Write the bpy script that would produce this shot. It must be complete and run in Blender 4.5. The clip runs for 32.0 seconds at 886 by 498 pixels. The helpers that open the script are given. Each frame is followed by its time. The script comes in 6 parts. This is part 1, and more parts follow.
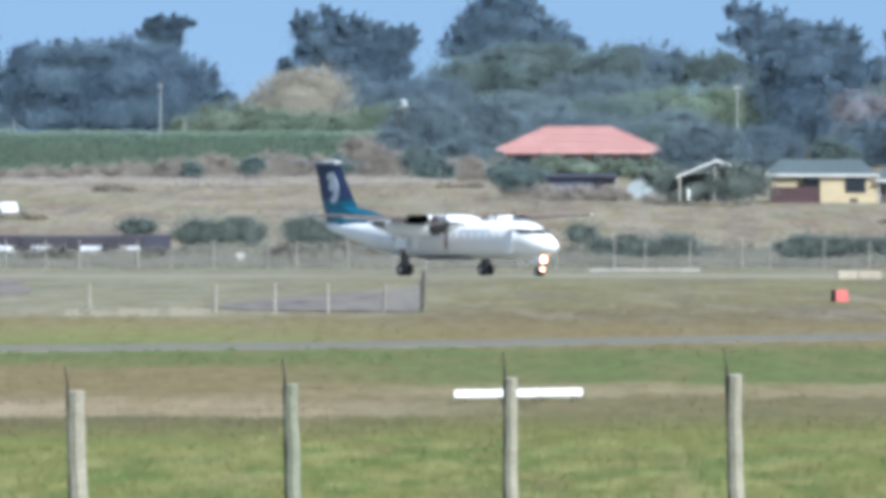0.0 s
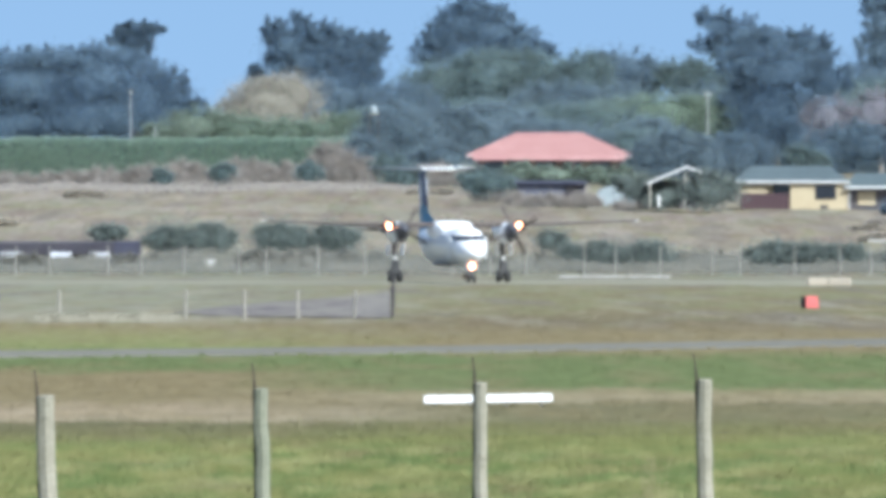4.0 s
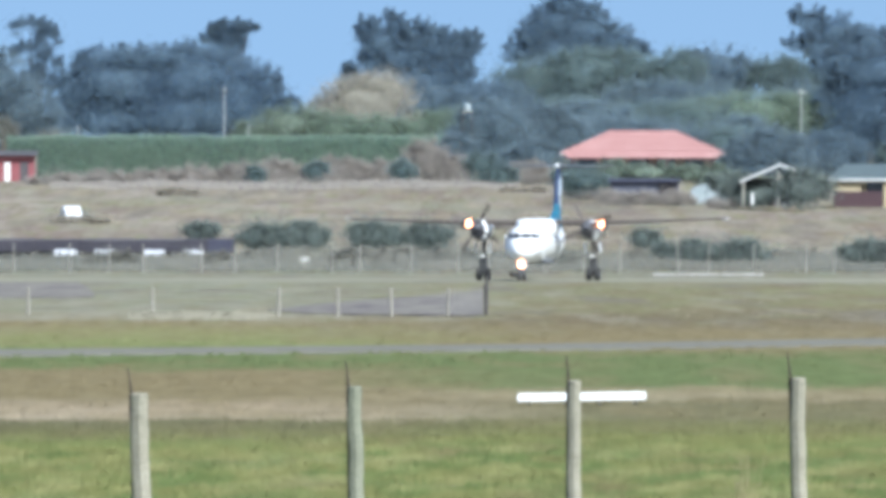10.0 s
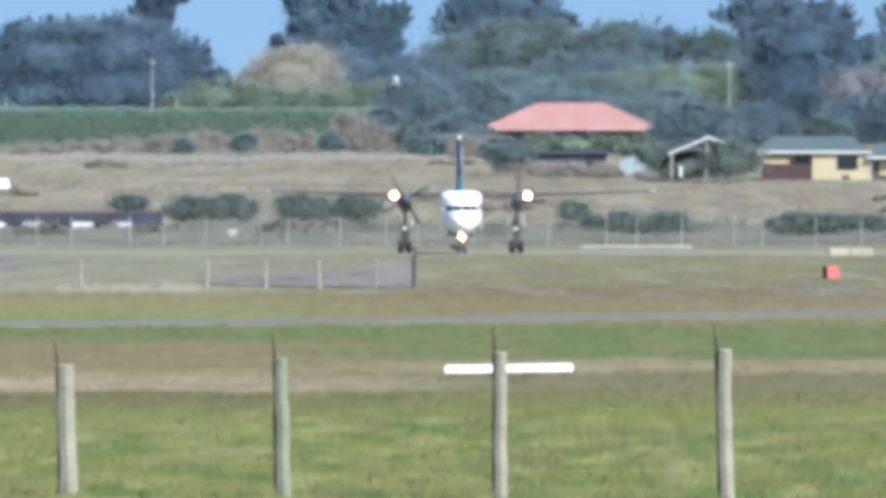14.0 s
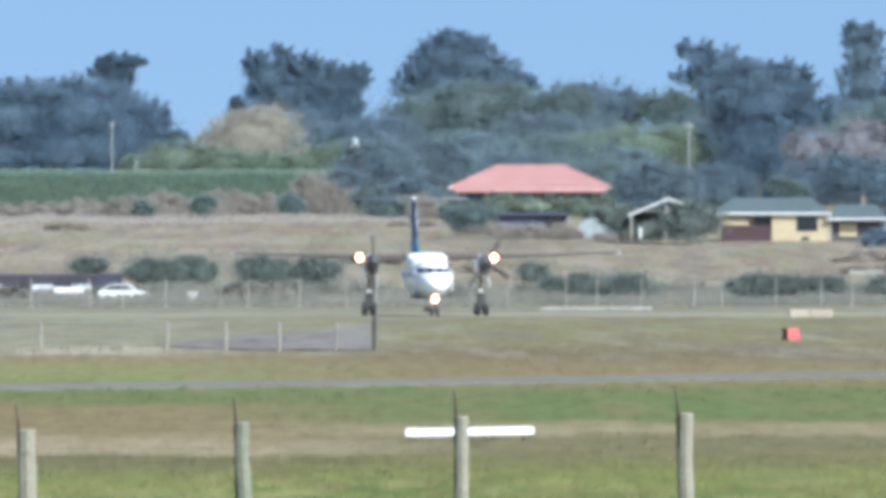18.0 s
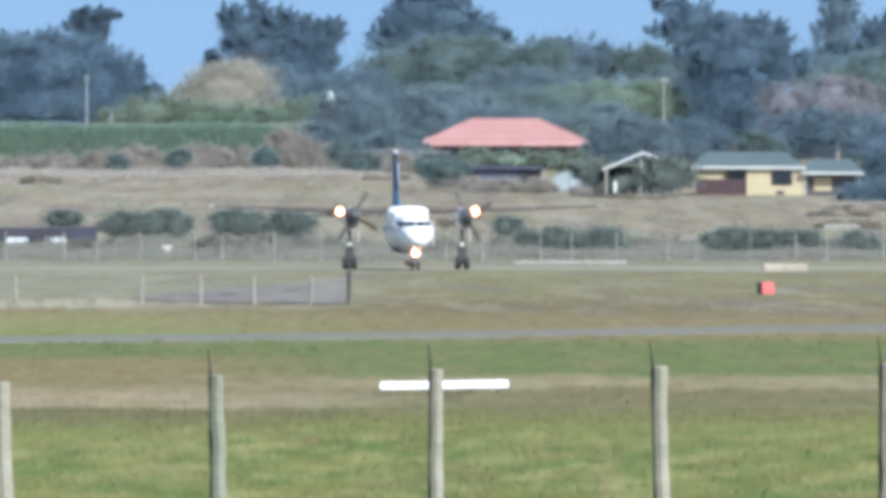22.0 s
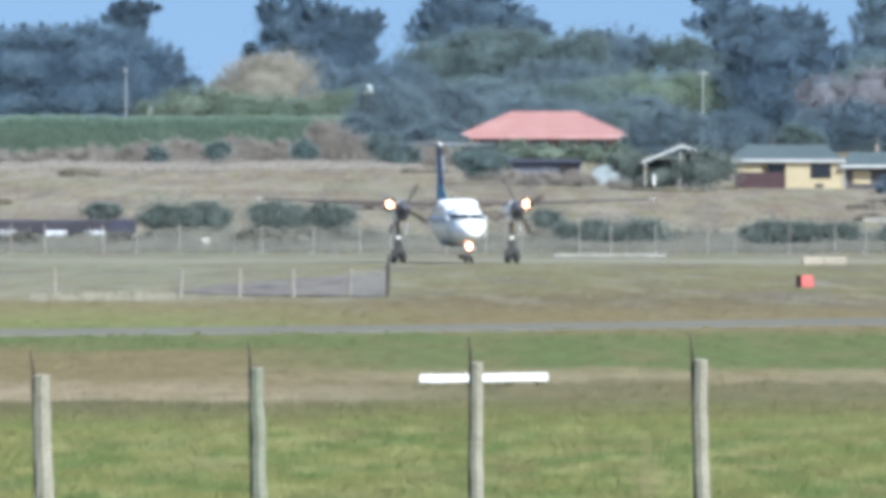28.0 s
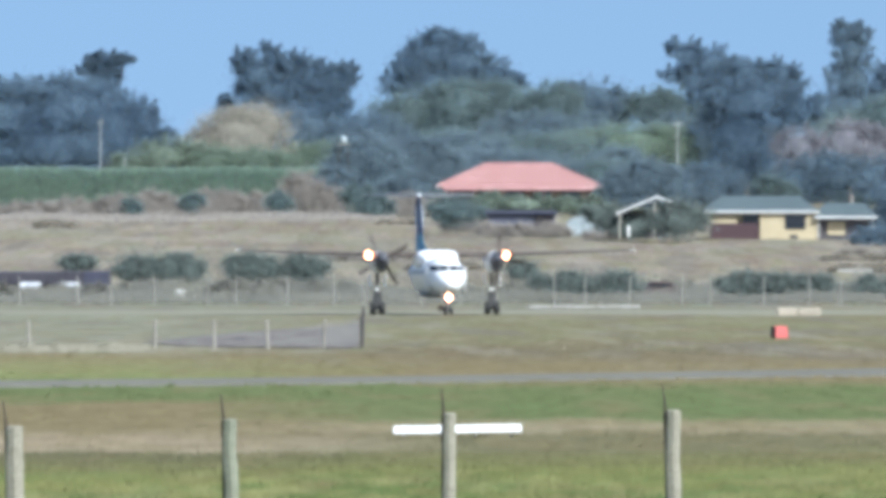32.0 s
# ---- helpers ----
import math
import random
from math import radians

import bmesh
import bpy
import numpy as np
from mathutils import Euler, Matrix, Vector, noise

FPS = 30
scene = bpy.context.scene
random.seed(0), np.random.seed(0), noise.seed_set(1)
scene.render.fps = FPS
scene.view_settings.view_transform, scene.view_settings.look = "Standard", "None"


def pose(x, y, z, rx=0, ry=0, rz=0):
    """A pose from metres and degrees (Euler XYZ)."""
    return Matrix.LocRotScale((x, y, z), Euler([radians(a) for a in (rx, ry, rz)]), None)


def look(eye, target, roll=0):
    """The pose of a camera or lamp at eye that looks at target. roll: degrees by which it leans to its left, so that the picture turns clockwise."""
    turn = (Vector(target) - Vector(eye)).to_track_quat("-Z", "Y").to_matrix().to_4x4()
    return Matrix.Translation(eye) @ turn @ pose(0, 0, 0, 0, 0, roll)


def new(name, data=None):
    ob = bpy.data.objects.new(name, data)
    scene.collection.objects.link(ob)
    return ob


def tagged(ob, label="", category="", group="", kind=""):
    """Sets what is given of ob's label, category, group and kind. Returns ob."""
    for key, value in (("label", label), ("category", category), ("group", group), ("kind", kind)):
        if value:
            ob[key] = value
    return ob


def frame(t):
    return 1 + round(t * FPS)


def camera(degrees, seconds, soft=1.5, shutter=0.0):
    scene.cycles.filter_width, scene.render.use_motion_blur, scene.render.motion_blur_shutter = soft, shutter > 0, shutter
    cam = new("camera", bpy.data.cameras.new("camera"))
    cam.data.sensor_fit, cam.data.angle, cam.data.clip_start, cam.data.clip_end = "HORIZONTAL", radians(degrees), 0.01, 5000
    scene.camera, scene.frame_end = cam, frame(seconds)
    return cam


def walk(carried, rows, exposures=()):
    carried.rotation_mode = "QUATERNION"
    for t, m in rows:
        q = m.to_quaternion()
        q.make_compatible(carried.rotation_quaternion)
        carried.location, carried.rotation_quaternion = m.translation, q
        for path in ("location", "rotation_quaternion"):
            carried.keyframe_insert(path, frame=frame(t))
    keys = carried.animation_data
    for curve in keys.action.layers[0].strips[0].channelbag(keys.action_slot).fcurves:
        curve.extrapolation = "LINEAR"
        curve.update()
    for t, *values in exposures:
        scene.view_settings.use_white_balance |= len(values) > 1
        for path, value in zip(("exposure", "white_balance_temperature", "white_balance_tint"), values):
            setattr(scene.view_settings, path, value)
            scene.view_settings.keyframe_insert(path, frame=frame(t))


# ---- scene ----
cam = camera(5.0, 32.0, 5.2, 0.15)
PATH = [
    (0, look((0.002, 0, 3.309), (-2.78, 1000, 1.45), -0.03)),
    (0.5, look((0.013, 0, 3.289), (-2.68, 1000, 2.33), -0.03)),
    (1, look((0.006, 0, 3.308), (-2.68, 1000, 2.02), 0.01)),
    (1.5, look((-0.014, 0, 3.308), (-4.4, 1000, 1.43), -0.06)),
    (2, look((0, 0, 3.319), (-3.39, 1000, 1.2), 0)),
    (2.5, look((0.008, 0, 3.29), (-1.91, 1000, -0.47), 0)),
    (4.5, look((0.009, 0, 3.289), (0.26, 1000, 2.71), 0.01)),
    (5, look((0.013, 0, 3.29), (-1.11, 1000, 2.84), 0.03)),
    (5.5, look((0.006, 0, 3.277), (-1.41, 1000, 3.43), 0.01)),
    (6, look((0, 0, 3.3), (0, 1000, 3.3), 0)),
    (6.5, look((0.004, 0, 3.295), (-0.21, 1000, 4.53), 0)),
    (7, look((0.002, 0, 3.309), (1.22, 1000, 5.87), -0.07)),
    (7.5, look((0.007, 0, 3.288), (0.28, 1000, 5.22), 0.01)),
    (8, look((0.007, 0, 3.298), (-2.6, 1000, 4.48), -0.01)),
    (8.5, look((0.019, 0, 3.278), (-4.5, 1000, 3.96), 0.06)),
    (9, look((0.02, 0, 3.294), (-8.2, 1000, 3.08), -0.03)),
    (9.5, look((0.016, 0, 3.293), (-9.84, 1000, 2.1), -0.02)),
    (10, look((0.005, 0, 3.294), (-9.05, 1000, 1.86), 0.03)),
    (10.5, look((0.028, 0, 3.291), (-6.31, 1000, 4.34), -0.05)),
    (11, look((0.012, 0, 3.291), (-5, 1000, 4.09), 0.01)),
    (11.5, look((0.009, 0, 3.288), (-6.08, 1000, 4.43), 0.02)),
    (12, look((0.038, 0, 3.279), (-4.82, 1000, 5.06), 0.09)),
    (12.5, look((0.018, 0, 3.289), (-7.04, 1000, 4.92), 0.03)),
    (13, look((0.035, 0, 3.289), (-5.39, 1000, 4.42), 0.04)),
    (13.5, look((0.03, 0, 3.31), (-5.36, 1000, 1.34), -0.01)),
    (14, look((0.031, 0, 3.281), (-1.98, 1000, -0.86), 0.02)),
    (14.5, look((0.024, 0, 3.285), (-1.5, 1000, -1.72), 0.03)),
    (15, look((0.01, 0, 3.292), (0.04, 1000, -0.14), -0.03)),
    (15.5, look((0.004, 0, 3.299), (-0.39, 1000, 2.55), 0.02)),
    (17.5, look((0.02, 0, 3.339), (-0.86, 1000, 5.43), -0.12)),
    (18, look((0.012, 0, 3.313), (1.98, 1000, 5.24), -0.06)),
    (18.5, look((0.011, 0, 3.333), (2.88, 1000, 5.45), -0.07)),
    (19, look((-0.002, 0, 3.317), (4.43, 1000, 6.29), -0.09)),
    (19.5, look((0.004, 0, 3.297), (5.96, 1000, 6.98), -0.02)),
    (20, look((-0.009, 0, 3.304), (3.52, 1000, 5.33), -0.01)),
    (20.5, look((0.003, 0, 3.31), (-0.52, 1000, 4.31), 0.01)),
    (21, look((0.024, 0, 3.315), (-1.56, 1000, 4.55), -0.03)),
    (21.5, look((0.006, 0, 3.305), (-0.46, 1000, 2.83), 0.02)),
    (22, look((0.012, 0, 3.303), (4.47, 1000, 0.67), 0.02)),
    (22.5, look((-0.012, 0, 3.301), (2.84, 1000, 1.65), -0.02)),
    (23, look((0.019, 0, 3.308), (-2.13, 1000, 3.4), 0.04)),
    (23.5, look((-0.005, 0, 3.296), (-4.77, 1000, 4.73), 0)),
    (24, look((0.013, 0, 3.298), (-5.01, 1000, 4.02), -0.03)),
    (24.5, look((0.012, 0, 3.309), (-1.64, 1000, 5.38), -0.01)),
    (25, look((0.018, 0, 3.29), (0.08, 1000, 3.39), 0.07)),
    (25.5, look((0.012, 0, 3.313), (3.52, 1000, 2.29), 0.02)),
    (27.5, look((0.007, 0, 3.291), (1.4, 1000, 0.29), -0.01)),
    (28, look((-0.003, 0, 3.303), (0.63, 1000, -0.03), 0.05)),
    (28.5, look((0.015, 0, 3.288), (-0.11, 1000, 2.36), 0.08)),
    (29, look((0.012, 0, 3.288), (-0.13, 1000, 4.79), 0.06)),
    (29.5, look((0.004, 0, 3.283), (1.33, 1000, 4.73), 0.05)),
    (30, look((0.017, 0, 3.289), (-0.63, 1000, 3.98), 0.01)),
    (30.5, look((0.01, 0, 3.278), (0.31, 1000, 2.93), -0.01)),
    (31, look((0.018, 0, 3.298), (-0.05, 1000, 3.8), -0.04)),
    (31.5, look((0.012, 0, 3.287), (1.9, 1000, 5.87), -0.04)),
    (32, look((0.021, 0, 3.3), (3.14, 1000, 5.03), 0)),
]
walk(cam, PATH, [(0.0, 0.63, 5840, 4), (2.0, 0.64, 5840, 4), (6.0, 0.66, 5840, 4), (24.0, 0.665, 5840, 4), (28.0, 0.645, 5840, 4), (32.0, 0.63, 5840, 4)])

# ---- light ----
SUN_ELEVATION, SUN_AZIMUTH = 45.0, 138.0      # degrees; azimuth clockwise from +y
world = bpy.data.worlds.new("sky")
scene.world = world
world.use_nodes = True
_n, _l = world.node_tree.nodes, world.node_tree.links
_sky = _n.new("ShaderNodeTexSky")
_sky.sky_type, _sky.sun_disc = "NISHITA", False
_sky.sun_elevation, _sky.sun_rotation = radians(SUN_ELEVATION), radians(SUN_AZIMUTH)
_sky.air_density, _sky.dust_density, _sky.ozone_density = 1.0, 1.6, 0.6
_coord, _lift = _n.new("ShaderNodeTexCoord"), _n.new("ShaderNodeVectorMath")
_lift.operation, _lift.inputs[1].default_value = "ADD", (0, 0, 0.24)
_l.new(_coord.outputs["Generated"], _lift.inputs[0])
_l.new(_lift.outputs[0], _sky.inputs["Vector"])
_l.new(_sky.outputs[0], _n["Background"].inputs["Color"])
_n["Background"].inputs["Strength"].default_value = 0.109
sun = new("sun", bpy.data.lights.new("sun", "SUN"))
sun.data.energy, sun.data.angle, sun.data.color = 4.5, radians(0.53), (1.0, 0.97, 0.93)
_az, _el = radians(SUN_AZIMUTH), radians(SUN_ELEVATION)
sun.matrix_world = look((100 * math.sin(_az) * math.cos(_el), 100 * math.cos(_az) * math.cos(_el), 100 * math.sin(_el)), (0, 0, 0))


# ---- materials ----
def paint(name, colour, second=None, rough=0.7, metal=0.0, scale=3.0, fine=40.0, bump=0.02, gloss=0.3, island=0.0, amount=0.5, streak=(1, 1, 1)):
    """A surface with two colours mixed by coarse and fine grain, a little relief, and a shift from piece to piece."""
    m = bpy.data.materials.new(name)
    m.use_nodes = True
    n, l = m.node_tree.nodes, m.node_tree.links
    b = n["Principled BSDF"]
    b.inputs["Roughness"].default_value, b.inputs["Metallic"].default_value = rough, metal
    b.inputs["Specular IOR Level"].default_value = gloss
    second = second or tuple(c * 0.72 for c in colour)
    geo, coarse, grain = n.new("ShaderNodeNewGeometry"), n.new("ShaderNodeTexNoise"), n.new("ShaderNodeTexNoise")
    tex, run = n.new("ShaderNodeTexCoord"), n.new("ShaderNodeVectorMath")
    run.operation, run.inputs[1].default_value = "MULTIPLY", streak
    l.new(tex.outputs["Object"], run.inputs[0])
    for node, s in ((coarse, scale), (grain, fine)):
        node.inputs["Scale"].default_value, node.inputs["Detail"].default_value = s, 5
        l.new(run.outputs[0], node.inputs["Vector"])
    add, stretch = n.new("ShaderNodeMath"), n.new("ShaderNodeMapRange")
    add.operation = "ADD"
    l.new(coarse.outputs[0], add.inputs[0])
    l.new(grain.outputs[0], add.inputs[1])
    stretch.inputs[1].default_value, stretch.inputs[2].default_value = 0.75, 1.25
    stretch.inputs[4].default_value = amount * 2
    l.new(add.outputs[0], stretch.inputs[0])
    mix = n.new("ShaderNodeMix")
    mix.data_type = "RGBA"
    mix.inputs[6].default_value, mix.inputs[7].default_value = (*colour, 1), (*second, 1)
    l.new(stretch.outputs[0], mix.inputs[0])
    out = mix.outputs[2]
    if island:
        hue, info, both, val = n.new("ShaderNodeHueSaturation"), n.new("ShaderNodeObjectInfo"), n.new("ShaderNodeMath"), n.new("ShaderNodeMapRange")
        both.operation = "ADD"
        l.new(geo.outputs["Random Per Island"], both.inputs[0])
        l.new(info.outputs["Random"], both.inputs[1])
        val.inputs[2].default_value, val.inputs[3].default_value, val.inputs[4].default_value = 2.0, 1 - island, 1 + island
        l.new(both.outputs[0], val.inputs[0])
        l.new(val.outputs[0], hue.inputs["Value"])
        l.new(out, hue.inputs["Color"])
        out = hue.outputs[0]
    l.new(out, b.inputs["Base Color"])
    if bump:
        bm = n.new("ShaderNodeBump")
        bm.inputs["Strength"].default_value, bm.inputs["Distance"].default_value = 0.6, bump
        l.new(grain.outputs[0], bm.inputs["Height"])
        l.new(bm.outputs[0], b.inputs["Normal"])
    return m


def glow(name, colour, strength):
    m = bpy.data.materials.new(name)
    m.use_nodes = True
    b = m.node_tree.nodes["Principled BSDF"]
    b.inputs["Base Color"].default_value = (0.9, 0.9, 0.88, 1)
    b.inputs["Emission Color"].default_value, b.inputs["Emission Strength"].default_value = (*colour, 1), strength
    return m


def ground_material():
    """Turf whose cover changes with the distance from the boundary: mown green, dry brown, olive, straw."""
    m = bpy.data.materials.new("turf")
    m.use_nodes = True
    n, l = m.node_tree.nodes, m.node_tree.links
    b = n["Principled BSDF"]
    b.inputs["Roughness"].default_value, b.inputs["Specular IOR Level"].default_value = 0.95, 0.0
    geo, cut = n.new("ShaderNodeNewGeometry"), n.new("ShaderNodeSeparateXYZ")
    l.new(geo.outputs["Position"], cut.inputs[0])

    def noise_at(sx, sy, detail=5):
        mul, t = n.new("ShaderNodeVectorMath"), n.new("ShaderNodeTexNoise")
        mul.operation, mul.inputs[1].default_value = "MULTIPLY", (sx, sy, 0.2)
        l.new(geo.outputs["Position"], mul.inputs[0])
        l.new(mul.outputs[0], t.inputs["Vector"])
        t.inputs["Scale"].default_value, t.inputs["Detail"].default_value = 1.0, detail
        return t.outputs[0]

    def math2(op, a, c):
        k = n.new("ShaderNodeMath")
        k.operation = op
        for i, v in enumerate((a, c)):
            if isinstance(v, (int, float)):
                k.inputs[i].default_value = v
            else:
                l.new(v, k.inputs[i])
        return k.outputs[0]

    def ramp(value, stops):
        r = n.new("ShaderNodeValToRGB")
        e = r.color_ramp.elements
        while len(e) < len(stops):
            e.new(1.0)
        for el, (p, c) in zip(e, stops):
            el.position, el.color = p, (*c, 1)
        l.new(value, r.inputs[0])
        return r.outputs[0]

    def blend(f, a, c):
        k = n.new("ShaderNodeMix")
        k.data_type = "RGBA"
        for i, v in ((0, f), (6, a), (7, c)):
            if isinstance(v, (int, float)):
                k.inputs[i].default_value = v
            elif isinstance(v, tuple):
                k.inputs[i].default_value = (*v, 1)
            else:
                l.new(v, k.inputs[i])
        return k.outputs[2]

    green, lush, olive = (0.26, 0.265, 0.105), (0.23, 0.25, 0.09), (0.225, 0.21, 0.125)
    # straw is paled and blued: the slope's distance haze sits in its colour
    brown, straw = (0.256, 0.212, 0.123), (0.38, 0.332, 0.285)
    # log distance spreads the near and the far cover evenly over the ramp
    drift = math2("ADD", math2("MULTIPLY", math2("SUBTRACT", noise_at(0.35, 0.03), 0.5), 0.08), math2("MULTIPLY", math2("SUBTRACT", noise_at(1.6, 0.1), 0.5), 0.05))
    far = math2("ADD", math2("MULTIPLY", math2("LOGARITHM", math2("MAXIMUM", cut.outputs[1], 20.0), math.e), 1.0), drift)

    def at(d):
        return (math.log(d) - 4.0) / 3.6
    far = math2("DIVIDE", math2("SUBTRACT", far, 4.0), 3.6)
    dull, sage = (0.167, 0.202, 0.092), (0.265, 0.265, 0.21)
    far_cover = [(at(800), sage), (at(930), sage), (at(985), straw), (at(1290), (0.37, 0.326, 0.275)), (at(1360), (0.16, 0.22, 0.13))]
    right = ramp(far, [(0.0, (0.2, 0.225, 0.08)), (at(165), (0.23, 0.24, 0.095)), (at(174), (0.212, 0.212, 0.1)), (at(186), (0.2, 0.187, 0.107)), (at(202), (0.212, 0.19, 0.113)), (at(207), (0.34, 0.29, 0.19)),
                       (at(218), (0.3, 0.265, 0.16)), (at(224), dull), (at(275), dull), (at(300), brown), (at(345), brown),
                       (at(395), (0.2, 0.17, 0.115)), (at(455), (0.232, 0.218, 0.128)), (at(600), (0.24, 0.238, 0.14)), (at(700), (0.235, 0.225, 0.15))] + far_cover)
    left = ramp(far, [(0.0, lush), (at(160), green), (at(169), (0.19, 0.185, 0.095)), (at(179), (0.185, 0.175, 0.105)), (at(185), (0.44, 0.365, 0.258)), (at(198), (0.36, 0.295, 0.2)),
                      (at(207), brown), (at(246), brown), (at(256), dull), (at(283), dull), (at(310), (0.25, 0.27, 0.12)),
                      (at(350), (0.27, 0.255, 0.13)), (at(385), brown), (at(400), (0.35, 0.325, 0.25)), (at(440), (0.29, 0.285, 0.21)), (at(640), (0.29, 0.295, 0.225))] + far_cover)
    side = math2("ADD", math2("MULTIPLY", math2("DIVIDE", cut.outputs[0], math2("MAXIMUM", cut.outputs[1], 60.0)), 55.0), math2("MULTIPLY", noise_at(0.25, 0.03), 1.6))
    side_mask = n.new("ShaderNodeMapRange")
    side_mask.inputs[1].default_value, side_mask.inputs[2].default_value = -0.6, 1.0
    l.new(side, side_mask.inputs[0])
    cover = blend(side_mask.outputs[0], left, right)
    patch = n.new("ShaderNodeMapRange")
    patch.inputs[1].default_value, patch.inputs[2].default_value, patch.inputs[4].default_value = 0.48, 0.66, 0.5
    l.new(noise_at(0.5, 0.06), patch.inputs[0])
    cover = blend(patch.outputs[0], cover, brown)
    moss = n.new("ShaderNodeMapRange")
    moss.inputs[1].default_value, moss.inputs[2].default_value, moss.inputs[4].default_value = 0.49, 0.61, 0.6
    l.new(noise_at(0.11, 0.018), moss.inputs[0])
    beyond = n.new("ShaderNodeMapRange")
    beyond.inputs[1].default_value, beyond.inputs[2].default_value = 420, 900
    l.new(cut.outputs[1], beyond.inputs[0])
    cover = blend(math2("MULTIPLY", moss.outputs[0], beyond.outputs[0]), cover, (0.235, 0.25, 0.175))
    # reddish-brown dead bracken in long smears over the dune slope
    dead, slope = n.new("ShaderNodeMapRange"), n.new("ShaderNodeMapRange")
    dead.inputs[1].default_value, dead.inputs[2].default_value, dead.inputs[4].default_value = 0.45, 0.6, 0.8
    l.new(noise_at(0.1, 0.022, 6), dead.inputs[0])
    slope.inputs[1].default_value, slope.inputs[2].default_value = 930, 990
    l.new(cut.outputs[1], slope.inputs[0])
    # bracken colour lightened for the same haze
    cover = blend(math2("MULTIPLY", dead.outputs[0], slope.outputs[0]), cover, (0.25, 0.198, 0.172))
    dry = n.new("ShaderNodeMapRange")
    dry.inputs[1].default_value, dry.inputs[2].default_value, dry.inputs[4].default_value = 0.5, 0.64, 0.75
    l.new(noise_at(0.17, 0.035, 6), dry.inputs[0])
    cover = blend(math2("MULTIPLY", dry.outputs[0], slope.outputs[0]), cover, (0.36, 0.31, 0.225))
    turned, field = n.new("ShaderNodeMapRange"), n.new("ShaderNodeMapRange")
    turned.inputs[1].default_value, turned.inputs[2].default_value, turned.inputs[4].default_value = 0.47, 0.64, 0.6
    l.new(noise_at(0.22, 0.02, 6), turned.inputs[0])
    field.inputs[1].default_value, field.inputs[2].default_value = 320, 420
    l.new(cut.outputs[1], field.inputs[0])
    cover = blend(math2("MULTIPLY", math2("MULTIPLY", turned.outputs[0], field.outputs[0]), side_mask.outputs[0]), cover, (0.235, 0.185, 0.125))
    bleached = n.new("ShaderNodeMapRange")
    bleached.inputs[1].default_value, bleached.inputs[2].default_value, bleached.inputs[4].default_value = 0.52, 0.66, 0.6
    l.new(noise_at(0.3, 0.03, 6), bleached.inputs[0])
    cover = blend(math2("MULTIPLY", bleached.outputs[0], field.outputs[0]), cover, (0.33, 0.29, 0.2))
    clump = n.new("ShaderNodeMapRange")
    clump.inputs[1].default_value, clump.inputs[2].default_value, clump.inputs[4].default_value = 0.46, 0.62, 0.8
    l.new(noise_at(0.75, 0.14, 3), clump.inputs[0])
    near = n.new("ShaderNodeMapRange")
    near.inputs[1].default_value, near.inputs[2].default_value, near.inputs[3].default_value, near.inputs[4].default_value = 150, 172, 1.0, 0.0
    l.new(cut.outputs[1], near.inputs[0])
    cover = blend(math2("MULTIPLY", clump.outputs[0], near.outputs[0]), cover, (0.14, 0.205, 0.075))
    light = n.new("ShaderNodeMapRange")
    light.inputs[1].default_value, light.inputs[2].default_value, light.inputs[4].default_value = 0.54, 0.7, 0.7
    l.new(noise_at(0.4, 0.09, 3), light.inputs[0])
    cover = blend(math2("MULTIPLY", light.outputs[0], near.outputs[0]), cover, (0.34, 0.34, 0.16))
    # darker and paler tufts, near and midway, stretched in depth for the camera's view
    def scatter(sx, sy, low, high, amount, mask, colour):
        k = n.new("ShaderNodeMapRange")
        k.inputs[1].default_value, k.inputs[2].default_value, k.inputs[4].default_value = low, high, amount
        l.new(noise_at(sx, sy, 4), k.inputs[0])
        return blend(math2("MULTIPLY", k.outputs[0], mask), cover, colour)
    cover = scatter(1.7, 0.28, 0.5, 0.64, 0.6, near.outputs[0], (0.15, 0.2, 0.07))
    cover = scatter(1.2, 0.2, 0.5, 0.66, 0.7, near.outputs[0], (0.37, 0.36, 0.16))
    cover = scatter(0.9, 0.07, 0.52, 0.66, 0.55, field.outputs[0], (0.2, 0.165, 0.11))
    cover = scatter(0.55, 0.045, 0.54, 0.66, 0.55, field.outputs[0], (0.24, 0.25, 0.13))
    cover = scatter(0.22, 0.011, 0.52, 0.66, 0.7, field.outputs[0], (0.215, 0.19, 0.165))
    cover = scatter(0.3, 0.014, 0.55, 0.68, 0.6, field.outputs[0], (0.35, 0.33, 0.26))
    cover = scatter(1.7, 0.12, 0.6, 0.7, 0.6, field.outputs[0], (0.4, 0.35, 0.26))
    tuft = n.new("ShaderNodeMapRange")
    tuft.inputs[1].default_value, tuft.inputs[2].default_value, tuft.inputs[3].default_value, tuft.inputs[4].default_value = 0.3, 0.7, 0.62, 0.8
    l.new(noise_at(1.6, 0.22, 5), tuft.inputs[0])
    hue = n.new("ShaderNodeHueSaturation")
    l.new(tuft.outputs[0], hue.inputs["Value"])
    l.new(cover, hue.inputs["Color"])
    l.new(hue.outputs[0], b.inputs["Base Color"])
    bump = n.new("ShaderNodeBump")
    bump.inputs["Strength"].default_value, bump.inputs["Distance"].default_value = 0.6, 0.06
    l.new(noise_at(5.0, 1.5, 6), bump.inputs["Height"])
    l.new(bump.outputs[0], b.inputs["Normal"])
    return m


